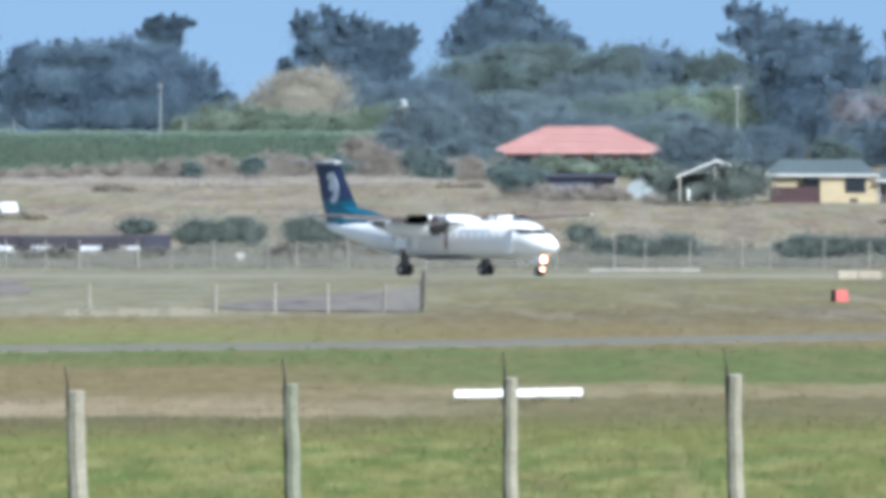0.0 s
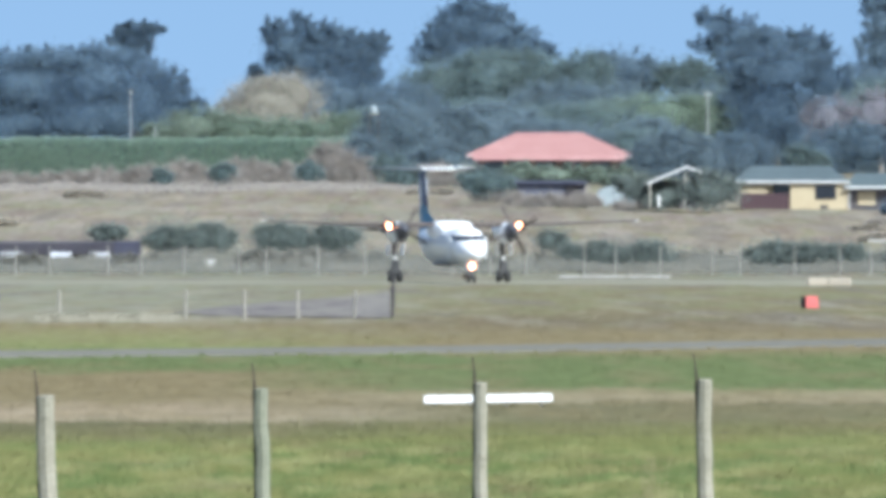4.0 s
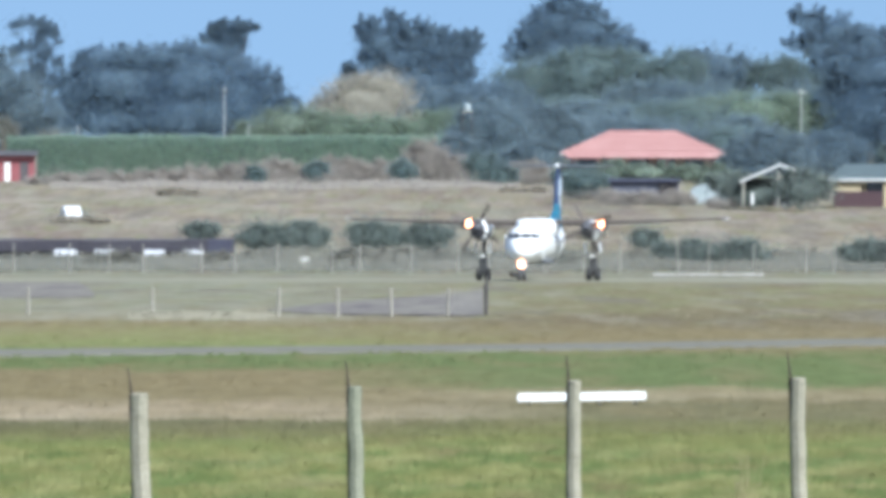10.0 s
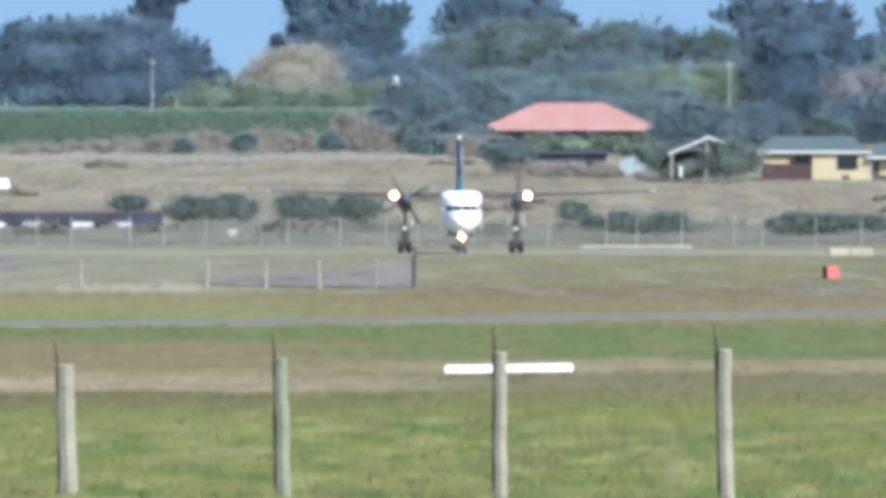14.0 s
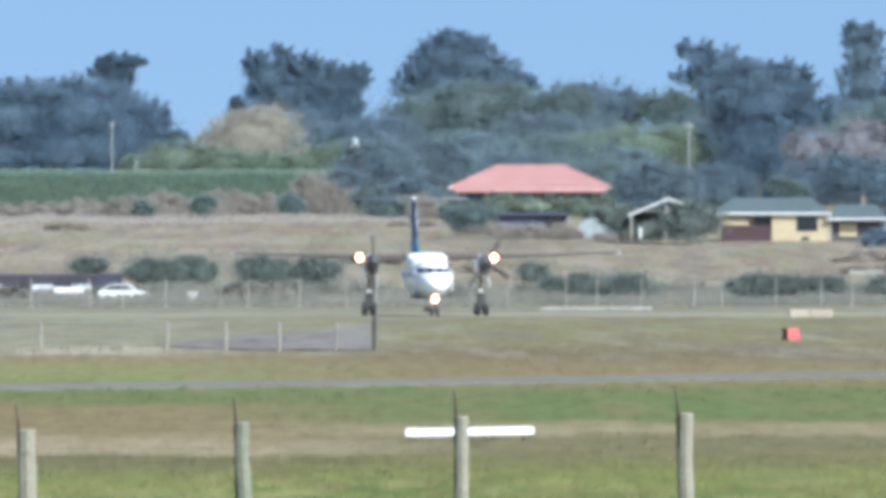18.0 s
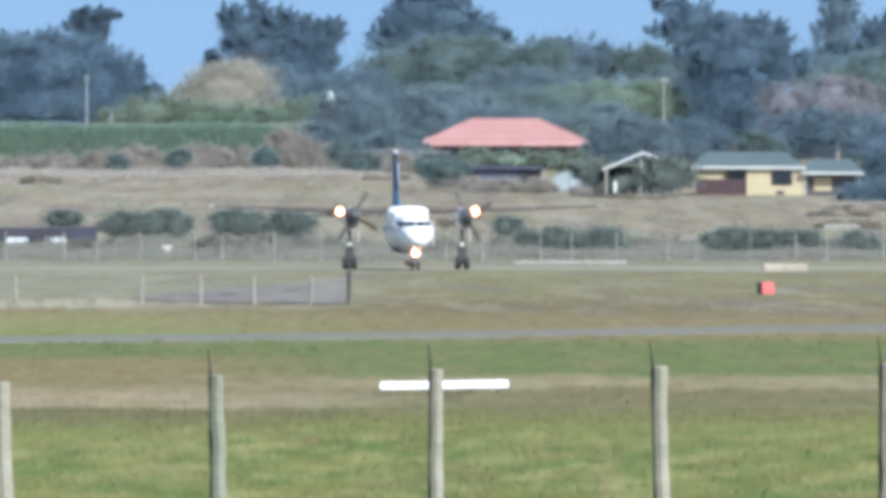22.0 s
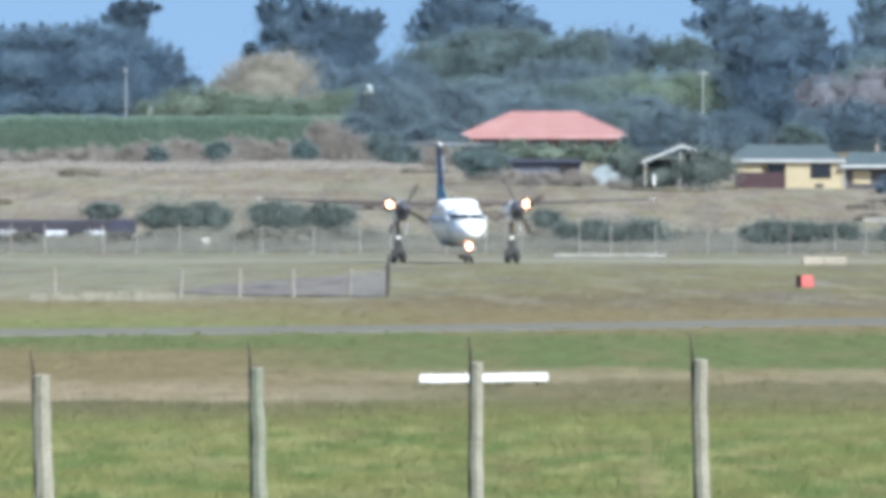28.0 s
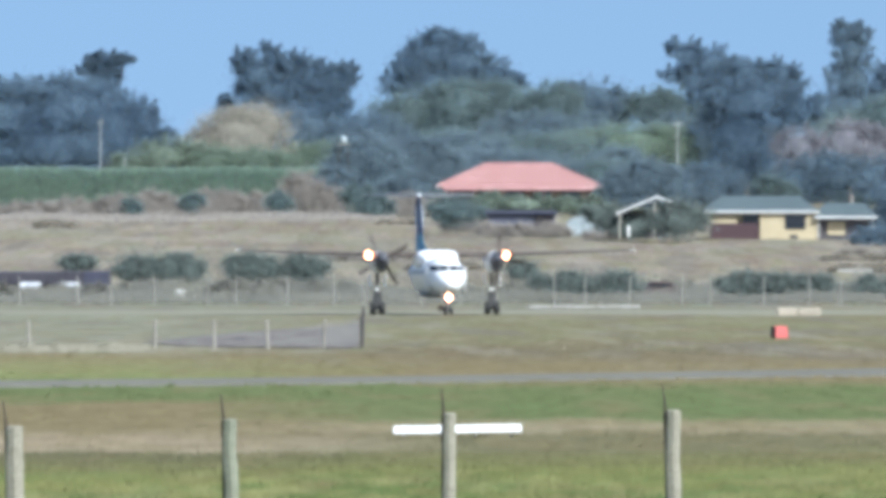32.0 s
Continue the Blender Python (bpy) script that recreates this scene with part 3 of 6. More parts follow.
# ---- stock fence and far fence ----
def post_fence(name, label, places, height, radius, wires, material, wire_r):
    fence = thing(name, label, "fence")
    me = None
    tops = []
    for x, y in places:
        z = ground_z(x, y)
        if me is None:
            g = Geo().tube((0, 0, -0.3), (0, 0, height * 0.98), radius * 1.08, radius * 0.92, 7).tube((0, 0, height * 0.98), (0, 0, height), radius * 0.92, radius * 0.6, 7)
            me = mesh_of("post", g, material)
        ob = part("post", me, material, fence)
        ob.matrix_local = pose(x, y, z, random.uniform(-2, 2), random.uniform(-2.5, 2.5), random.uniform(0, 90))
        tops.append(Vector((x, y, z)))
    for k in wires:
        part("wire", strand([a + Vector((0, -radius, k)) for a in tops], wire_r), WIRE, fence)
    return fence


post_fence("stock_fence", "stock fence of pale round timber posts and netting wires", [(-26.92, 430), (-20.86, 418), (-15.59, 414), (-10.39, 412), (-7.97, 411), (-5.8, 411), (-3.52, 411)],
           1.12, 0.06, (0.2, 0.38, 0.56, 0.74, 0.92, 1.05), OLD_POST, 0.003)
post_fence("stock_fence", "short return of the stock fence with dark posts", [(-2, 413), (-2.11, 440), (-2.27, 480), (-2.56, 540)],
           1.15, 0.08, (0.3, 0.6, 0.9, 1.05), DARK_WOOD, 0.006)
net = thing("netting_panel", "pale wire netting panel at the fence end", "fence panel")
for k in range(22):
    x = -3.45 + (-2.06 - -3.45) * k / 21
    part("vertical_wire", Geo().tube((x, 410.8, 0.1), (x, 410.8, 1.1), 0.005, n=4), CONCRETE, net)
for k in range(9):
    part("cross_wire", Geo().tube((-3.45, 410.79, 0.12 + k * 0.12), (-2.06, 410.79, 0.12 + k * 0.12), 0.005, n=4), CONCRETE, net)
post_fence("airfield_fence", "tall far fence of pale concrete posts with wire mesh", [(x * 3.6 - 50 + 0.7 * math.sin(x * 2.3), 846 + 1.5 * math.sin(x)) for x in range(29)], 2.5, 0.065,
           (0.3, 0.8, 1.3, 1.8, 2.3), FENCE_POST, 0.008)


# ---- plants ----
# ad hoc facing between sun and camera that flattens shade on all leaves
LEAF_FACING = (0.3, -0.5, 0.62)


def unit(v):
    return v / (np.linalg.norm(v, axis=-1, keepdims=True) + 1e-9)


def foliage(points, size, out=None, rough=0.14):
    """Small leaf clumps, one bent quad each, at the given points; given outward directions, they lean slightly with the
    crown's skin, mostly towards camera and sun.
    """
    n = len(points)
    a, b = np.random.normal(size=(n, 3)), np.random.normal(size=(n, 3))
    if out is not None:
        # leaves lean to one shared facing, camera and sun side, to even out shading
        k0 = unit(0.26 * unit(out) + LEAF_FACING)
        k = unit(k0 + rough * np.random.normal(size=(n, 3)))
        a -= (a * k).sum(1)[:, None] * k
    a = unit(a)
    if out is not None:
        b = np.cross(k, a)
    b = unit(b - (a * b).sum(1)[:, None] * a)
    s = size * np.random.uniform(0.55, 1.35, (n, 1))
    c = np.cross(a, b) * s * 0.12
    g = Geo()
    g.v = np.stack([points - a * s - c, points - b * s * 0.6 + c, points + a * s - c, points + b * s * 0.6 + c], 1).reshape(-1, 3)
    g.f = np.arange(4 * n).reshape(n, 4)
    if out is not None:
        # shading normals nearly share one direction, flattening light and shade as haze would
        g.n = np.repeat(unit(k0 + 0.12 * np.random.normal(size=(n, 3))), 4, axis=0)
    return g


def crown_points(blobs, depth, density, tuft):
    """Leaf points of several masses (x, z, half width, half height): flat sprays of leaves at uneven depth in the skin of each, and the outward direction at each."""
    out, ways = [], []
    for x, z, rx, rz in blobs:
        ry = max(rx, rz) * depth
        r = tuft * min(1.0, 0.25 + 0.3 * min(rx, rz))
        each = 22
        count = int((0.7 * density * math.pi * rx * rz + 60) / each) + 4
        d = unit(np.random.normal(size=(count, 3)))
        # the side turned away from the camera is thinner, as it stays unseen
        d = d[(d[:, 1] < 0.3) | (np.random.uniform(0, 1, count) < 0.3)]
        count = len(d)
        deep = 0.98 - 0.3 * np.random.uniform(0, 1, count) ** 1.5
        ragged = np.array([1.0 + 0.2 * noise.noise((p[0] * 1.9 + x, p[1] * 1.9, p[2] * 1.9 + z)) for p in d])
        heart = d * (deep * ragged)[:, None] * (rx, ry, rz) + (x, 0, z)
        p = np.repeat(heart, each, axis=0) + np.random.normal(size=(count * each, 3)) * (1.5 * r, 0.8 * r, 1.0 * r) * np.repeat(np.random.uniform(0.5, 1.4, (count, 1)), each, axis=0)
        out.append(p)
        ways.append(np.repeat(d / (rx, ry, rz) * min(rx, rz), each, axis=0) + 0.5 * (p - np.repeat(heart, each, axis=0)) / r + (0, 0, 0.2))
    return np.concatenate(out), np.concatenate(ways)


def plant(name, label, category, blobs, y, leaf, bark=None, density=80.0, size=0.23, depth=0.5, group="", base=None, spray=7, core=True, reach=1.0, tuft=0.75):
    """A tree or bush: a tapered trunk with limbs into each mass of the crown, and a crown of many leaf clumps."""
    cx = sum(b[0] * b[2] for b in blobs) / sum(b[2] for b in blobs)
    z0 = ground_z(cx, y) if base is None else base
    t = thing(name, label, category, group)
    t.matrix_basis = pose(cx, y, z0)
    slim = 0.9 if reach > 1.0 and core else 0.97
    local = [(x - cx, z - z0, rx * slim, rz * slim) for x, z, rx, rz in blobs]
    # smaller tufts break up the outline of every mass
    rng = random.Random(int(abs(cx) * 100 + y))
    for x, z, rx, rz in local[:]:
        for k in range(6):
            a, f = rng.uniform(-0.5, math.pi + 0.5), rng.uniform(0.22, 0.4)
            local.append((x + math.cos(a) * rx * 0.8, z + math.sin(a) * rz * 0.76, rx * f, rz * f * rng.uniform(0.7, 1.0)))
    # masses that fill the clefts between neighbours
    fill = []
    for i, (x, z, rx, rz) in enumerate(local[:len(blobs)]):
        for u, w, ru, rw in local[i + 1:len(blobs)]:
            gap = math.hypot((u - x) / (rx + ru), (w - z) / (rz + rw))
            if 0.3 < gap < 0.95:
                k = rx / (rx + ru)
                fill.append((x + (u - x) * k, z + (w - z) * k, min(rx, ru) * 0.72, min(rz, rw) * 0.72))
    pts, ways = crown_points(local + fill, depth, density * (2.2 if len(blobs) < 3 else 1.3 if len(blobs) < 5 else 1.0), tuft)
    # feathery sprays that stand out of the crown, combed by the sea wind
    tips, tip_ways = [], []
    spray = 22 if leaf in (PINE, DEEP_PINE) and spray == 7 else spray
    for x, z, rx, rz in local[:len(blobs)]:
        for k in range(spray):
            a, e = rng.uniform(-0.35, math.pi + 0.35), rng.uniform(-0.5, 0.5)
            d = Vector((math.cos(a) * math.cos(e), math.sin(e), math.sin(a) * math.cos(e)))
            root = Vector((x + d.x * rx * 0.86, d.y * max(rx, rz) * depth * 0.86, z + d.z * rz * 0.86))
            run = (d + Vector((0.35, 0, 0.55))).normalized() * reach * rng.uniform(0.35, 1.2) * (0.4 + 0.36 * min(rx, rz))
            m = int(30 + 50 * run.length)
            f = np.random.uniform(0, 1, m)
            tips.append(np.array(root) + f[:, None] * np.array(run) + np.random.normal(size=(m, 3)) * ((1.0 - 0.6 * f) * 0.17 * run.length)[:, None])
            tip_ways.append(np.tile(np.array(d), (m, 1)))
    if tips:
        pts, ways = np.concatenate([pts] + tips), np.concatenate([ways] + tip_ways)
    above = pts[:, 2] > 0.05
    part("crown", foliage(pts[above], size, ways[above], 0.3), leaf, t)
    if core:
        # the dense inner mass of twigs and leaves, sunk well below the leaf tips
        g, normals = Geo(), []
        for x, z, rx, rz in local[:len(blobs)] + fill:
            rings = []
            for i in range(1, 10):
                e = -math.pi / 2 + math.pi * i / 10
                ring_ = []
                for k in range(16):
                    a = 2 * math.pi * k / 16
                    p = Vector((math.cos(a) * math.cos(e), math.sin(a) * math.cos(e), math.sin(e)))
                    r = (0.78 if leaf == SHRUB_LEAF else 0.66) * (1.0 + 0.2 * noise.noise((p.x * 1.9 + x, p.y * 1.9, p.z * 1.9 + z)))
                    normals.append(tuple((0.36 * p + Vector(LEAF_FACING)).normalized()))
                    ring_.append((x + p.x * r * rx, p.y * r * max(rx, rz) * depth, max(-0.2, z + p.z * r * rz)))
                rings.append(ring_)
            g.loft(rings)
        g.n = normals
        part("inner_crown", g, DENSE[leaf], t)
    if bark:
        top = max(b[1] for b in local)
        r = 0.024 * top + 0.08
        fork = top * 0.35
        g = Geo().tube((0, 0, -0.5), (0, 0, fork), r * 1.25, r * 0.85, 9)
        g.tube((0, 0, fork), (0.3, 0.1, top * 0.72), r * 0.85, r * 0.35, 8)
        part("trunk", g, bark, t)
        for x, z, rx, rz in local:
            if z > fork and rx > 0.6 and (x, z, rx, rz) in local[:len(blobs)]:
                part("limb", Geo().tube((0, 0, min(fork, z * 0.6)), (x * 0.55, 0.2, (fork + z) * 0.5 + 0.1), r * 0.5, r * 0.32, 6).tube((x * 0.55, 0.2, (fork + z) * 0.5 + 0.1), (x, 0, z), r * 0.32, r * 0.1, 6), bark, t)
    return t


def trees():
    # skyline leaf colours hold the blue of distance haze
    big = "tall trees on the skyline"
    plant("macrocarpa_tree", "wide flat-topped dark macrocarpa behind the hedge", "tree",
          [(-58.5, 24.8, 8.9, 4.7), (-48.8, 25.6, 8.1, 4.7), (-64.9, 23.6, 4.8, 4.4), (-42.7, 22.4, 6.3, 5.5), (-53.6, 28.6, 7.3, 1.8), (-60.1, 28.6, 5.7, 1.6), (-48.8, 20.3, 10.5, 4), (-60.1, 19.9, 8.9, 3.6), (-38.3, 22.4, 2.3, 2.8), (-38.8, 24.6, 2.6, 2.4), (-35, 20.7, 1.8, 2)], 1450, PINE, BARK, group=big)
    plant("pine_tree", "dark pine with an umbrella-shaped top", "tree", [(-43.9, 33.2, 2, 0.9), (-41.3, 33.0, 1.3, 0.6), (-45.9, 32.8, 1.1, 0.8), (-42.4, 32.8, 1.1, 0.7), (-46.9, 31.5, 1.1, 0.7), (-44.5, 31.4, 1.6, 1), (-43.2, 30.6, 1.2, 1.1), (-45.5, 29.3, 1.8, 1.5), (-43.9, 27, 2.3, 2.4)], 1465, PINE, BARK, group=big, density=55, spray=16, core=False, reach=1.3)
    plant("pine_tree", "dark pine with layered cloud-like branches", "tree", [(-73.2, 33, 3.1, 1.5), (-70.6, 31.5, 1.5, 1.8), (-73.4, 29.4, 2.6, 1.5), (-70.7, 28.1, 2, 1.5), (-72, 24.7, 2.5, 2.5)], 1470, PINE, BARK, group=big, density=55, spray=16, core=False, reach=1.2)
    plant("gum_tree", "grey-green gum tree beside the red shed", "tree", [(-74, 24, 4.7, 4.7), (-70.5, 20.9, 4.3, 3.9), (-77.9, 22.9, 4.7, 4.7), (-69.3, 18.2, 2.7, 2.7)], 1400, HAZED_LEAF, BARK)
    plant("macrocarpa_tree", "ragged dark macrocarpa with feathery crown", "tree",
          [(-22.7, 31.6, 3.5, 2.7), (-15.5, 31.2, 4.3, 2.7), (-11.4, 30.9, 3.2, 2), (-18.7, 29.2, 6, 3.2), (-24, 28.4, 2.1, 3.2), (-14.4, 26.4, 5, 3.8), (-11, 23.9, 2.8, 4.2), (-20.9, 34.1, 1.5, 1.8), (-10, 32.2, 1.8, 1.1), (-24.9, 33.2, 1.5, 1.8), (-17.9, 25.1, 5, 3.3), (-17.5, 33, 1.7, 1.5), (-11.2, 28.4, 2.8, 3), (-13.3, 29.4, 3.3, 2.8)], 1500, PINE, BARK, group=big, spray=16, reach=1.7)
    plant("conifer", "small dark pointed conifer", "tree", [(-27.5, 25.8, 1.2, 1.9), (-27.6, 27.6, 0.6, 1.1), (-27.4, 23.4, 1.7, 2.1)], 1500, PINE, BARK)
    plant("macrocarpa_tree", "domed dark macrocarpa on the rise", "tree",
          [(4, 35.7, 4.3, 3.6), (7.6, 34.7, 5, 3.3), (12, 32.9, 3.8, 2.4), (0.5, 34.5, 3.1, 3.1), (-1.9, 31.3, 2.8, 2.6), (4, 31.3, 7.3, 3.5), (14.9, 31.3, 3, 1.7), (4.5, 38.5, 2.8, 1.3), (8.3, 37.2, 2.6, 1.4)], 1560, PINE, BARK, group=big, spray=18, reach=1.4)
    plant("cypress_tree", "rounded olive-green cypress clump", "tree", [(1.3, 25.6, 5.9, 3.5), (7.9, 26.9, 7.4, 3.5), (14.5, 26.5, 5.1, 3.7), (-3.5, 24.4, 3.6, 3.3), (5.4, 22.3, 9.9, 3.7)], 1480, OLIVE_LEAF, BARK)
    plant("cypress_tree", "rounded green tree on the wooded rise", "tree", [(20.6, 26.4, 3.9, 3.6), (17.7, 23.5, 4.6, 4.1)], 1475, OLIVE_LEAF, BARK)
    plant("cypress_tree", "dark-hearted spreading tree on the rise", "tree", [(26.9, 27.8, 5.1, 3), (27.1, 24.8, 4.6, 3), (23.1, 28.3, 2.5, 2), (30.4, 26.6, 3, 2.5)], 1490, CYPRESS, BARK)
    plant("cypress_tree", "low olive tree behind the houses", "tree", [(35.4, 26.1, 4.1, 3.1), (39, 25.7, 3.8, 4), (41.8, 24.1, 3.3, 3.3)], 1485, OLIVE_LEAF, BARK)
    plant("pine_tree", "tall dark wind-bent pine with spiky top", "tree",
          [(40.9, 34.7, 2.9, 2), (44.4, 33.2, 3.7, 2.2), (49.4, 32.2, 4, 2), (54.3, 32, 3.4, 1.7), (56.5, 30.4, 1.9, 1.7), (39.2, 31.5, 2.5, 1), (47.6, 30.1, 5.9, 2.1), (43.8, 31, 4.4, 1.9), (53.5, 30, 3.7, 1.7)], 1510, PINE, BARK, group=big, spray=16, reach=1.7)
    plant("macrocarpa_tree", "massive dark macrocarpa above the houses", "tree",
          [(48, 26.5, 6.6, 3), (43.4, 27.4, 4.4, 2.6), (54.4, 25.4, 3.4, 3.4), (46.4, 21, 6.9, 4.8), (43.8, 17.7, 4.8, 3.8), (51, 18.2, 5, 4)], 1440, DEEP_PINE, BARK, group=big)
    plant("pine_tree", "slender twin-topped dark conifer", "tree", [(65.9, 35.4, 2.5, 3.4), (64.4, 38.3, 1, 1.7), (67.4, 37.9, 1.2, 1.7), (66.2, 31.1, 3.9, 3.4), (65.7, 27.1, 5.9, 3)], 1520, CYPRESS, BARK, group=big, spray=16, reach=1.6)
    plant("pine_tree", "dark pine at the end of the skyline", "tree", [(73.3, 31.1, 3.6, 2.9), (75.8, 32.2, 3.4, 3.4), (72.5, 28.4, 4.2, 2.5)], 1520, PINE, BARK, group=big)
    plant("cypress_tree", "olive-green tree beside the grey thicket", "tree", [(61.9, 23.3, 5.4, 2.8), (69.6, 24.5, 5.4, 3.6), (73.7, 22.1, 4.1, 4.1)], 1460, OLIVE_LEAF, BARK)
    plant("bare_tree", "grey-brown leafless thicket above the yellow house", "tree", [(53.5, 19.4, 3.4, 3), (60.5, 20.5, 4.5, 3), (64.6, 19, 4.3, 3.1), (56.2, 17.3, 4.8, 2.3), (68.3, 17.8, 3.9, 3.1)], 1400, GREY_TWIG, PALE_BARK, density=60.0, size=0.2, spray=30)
    plant("willow_bush", "big rounded straw-brown bush above the hedge", "bush", [(-23.3, 21.3, 6.9, 3.9), (-20.6, 22.8, 3.9, 3.1), (-28.1, 20.2, 3.4, 2.5), (-22.2, 23.8, 3.6, 1.9), (-25.4, 22, 3.4, 2.8), (-16.6, 19.4, 1.2, 1.1)], 1405, WILLOW_LEAF, PALE_BARK, density=120, size=0.16)
    green = "green shrubs above the hedge"
    plant("shrub", "light green shrub above the hedge", "shrub", [(-33.5, 18.4, 4.6, 2.2), (-37.5, 17.3, 3.6, 1.6), (-29.8, 18, 3, 2)], 1392, LIGHT_LEAF, group=green)
    plant("shrub", "light green shrub above the hedge", "shrub", [(-27.4, 17.6, 4.7, 1.9), (-21.6, 17.5, 4.7, 1.7)], 1392, MEADOW_LEAF, group=green)
    plant("shrub", "light green shrub above the hedge", "shrub", [(-15.4, 17.6, 4.7, 2.2), (-11.2, 18.1, 3.1, 2.3)], 1392, MEADOW_LEAF, group=green)
    plant("gum_tree", "gum below the rise, leaf colour blued for haze", "tree", [(-6.4, 17.9, 4.7, 3.2), (-9.5, 15.2, 3.2, 3.1), (-3.8, 14.5, 4.7, 2.6), (-7.2, 20.1, 2.8, 1.8)], 1375, HAZED_LEAF, BARK)
    plant("gum_tree", "gum below the rise, leaf colour blued for haze", "tree", [(-1.5, 17.6, 4.8, 3.2), (1.6, 15.3, 3.2, 3.1), (3.9, 16.8, 3.2, 2.8), (1.2, 19.1, 3.1, 1.8)], 1380, HAZED_LEAF, BARK)
    plant("shrub", "shrub closing the hedge end, leaf colour blued for haze", "shrub", [(-10.7, 14.6, 1.9, 1.9), (-9.1, 13.8, 1.8, 1.8), (-12.1, 13.7, 1.3, 1.3)], 1338, HAZED_LEAF)
    plant("pohutukawa_tree", "dark broad shrub beside the red-roofed house", "shrub", [(0.4, 13.7, 3.4, 1.9), (-2.5, 12.4, 2.7, 1.6), (-5.1, 12.1, 2.4, 1.8)], 1330, HAZED_LEAF, BARK)
    slope = "green scrub behind the red roof"
    plant("shrub", "green scrub on the slope behind the red roof", "shrub", [(31.8, 20.5, 8, 3), (38.2, 19.7, 4.8, 3.5), (23.7, 20.1, 4.8, 2.4)], 1440, MEADOW_LEAF, group=slope)
    plant("shrub", "green scrub on the slope behind the red roof", "shrub", [(22, 19.3, 6.8, 2.7), (14, 18.9, 6.4, 2.5)], 1430, OLIVE_LEAF, group=slope)
    plant("shrub", "green scrub on the slope behind the red roof", "shrub", [(7.6, 19.3, 6.3, 2.7), (29, 17.5, 4.8, 2.1)], 1425, HAZED_LEAF, group=slope)
    plant("shrub", "grey-green shrub beside the red-roofed house", "shrub", [(26.3, 13.4, 2.2, 2.4), (29.9, 14, 3, 2.7), (33.1, 13.4, 2.9, 2.4), (28.4, 11.6, 3.6, 1.3)], 1290, HAZED_LEAF, group=slope)
    plant("shrub", "dark round garden bush beside the carport", "shrub", [(30.2, 8.4, 2.7, 2)], 1135, SHRUB_LEAF)
    plant("shrub", "dark green bush under the carport gable", "shrub", [(25.3, 7.8, 2.2, 1.3), (22.6, 8.5, 1.7, 1.3), (21.4, 9.1, 1.9, 1.1)], 1142, SHRUB_LEAF)
    plant("shrub", "dark low bush beside the slate shed", "shrub", [(6.3, 9.3, 2.6, 1.1), (4, 9.1, 1.2, 1)], 1180, OLIVE_LEAF)
    plant("garden_hedge", "yellow-green garden hedge below the red roof", "hedge", [(13.8, 10.8, 3.6, 1), (9.7, 10.9, 2.2, 1), (18.9, 10.6, 2.6, 1), (22, 10.2, 2.2, 1.2)], 1230, LIGHT_LEAF)
    plant("shrub", "dense dark green shrubs beside the yellow house", "shrub", [(56.7, 12, 4.1, 2.8), (59.4, 8.7, 4, 3.3), (55.1, 7.9, 2.4, 2.1)], 1190, CYPRESS)
    plant("shrub", "small olive-green shrub behind the roof", "shrub", [(42.3, 12.6, 1.4, 1.4), (44.2, 12.0, 1.4, 1.0)], 1200, OLIVE_LEAF)
    plant("shrub", "dark green shrub at the foot of the drive", "shrub", [(51.5, 5.5, 2.7, 1.9), (55, 5.9, 2.5, 2.2)], 1120, CYPRESS)
    plant("shrub", "light green bush at the hedge end", "shrub", [(-72.4, 17, 2.1, 1.7), (-65.2, 14.1, 2.4, 3.1)], 1370, SAGE_LEAF)

    # understorey too has haze in its leaf colour
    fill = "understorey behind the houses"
    for blobs, y, leaf in (([(38.6, 20, 5.7, 4.9), (33.7, 17.2, 4.9, 4.1)], 1455, HAZED_LEAF), ([(56.2, 15.5, 6.5, 4.8), (49.7, 14.7, 5.7, 3.2)], 1450, CYPRESS), ([(65.9, 15.5, 6.5, 4.8), (61, 19.5, 4.8, 4)], 1450, OLIVE_LEAF),
                           ([(41.9, 14.5, 4.8, 3.2), (37.1, 13.7, 4, 2.7)], 1430, CYPRESS), ([(-5.2, 21.8, 4.9, 4.1), (-10.2, 20.2, 4.1, 4.1)], 1470, CYPRESS), ([(16.9, 20.6, 7.4, 4.9), (25.1, 21.4, 6.5, 4.1)], 1470, HAZED_LEAF),
                           ([(9, 15.9, 7, 3.1), (17.6, 15.9, 7, 3.1)], 1400, HAZED_LEAF), ([(26.2, 15.1, 4.7, 3.1)], 1400, OLIVE_LEAF), ([(75.2, 24.1, 5, 7.5)], 1490, CYPRESS), ([(-18.6, 22.1, 5.8, 4.1)], 1490, CYPRESS)):
        plant("shrub", "dense understorey below the skyline trees, leaf colour blued for haze", "shrub", blobs, y, leaf, group=fill)
    plant("shrub", "shrubs below the leafless thicket, leaf colour blued for haze", "shrub", [(53.2, 15, 3.9, 2.6), (58.6, 15.6, 3.9, 2.8), (64, 15.4, 3.9, 2.8), (56.3, 17.2, 3.1, 1.9)], 1392, CYPRESS, group=fill)
    row = "dark shrubs along the far fence"
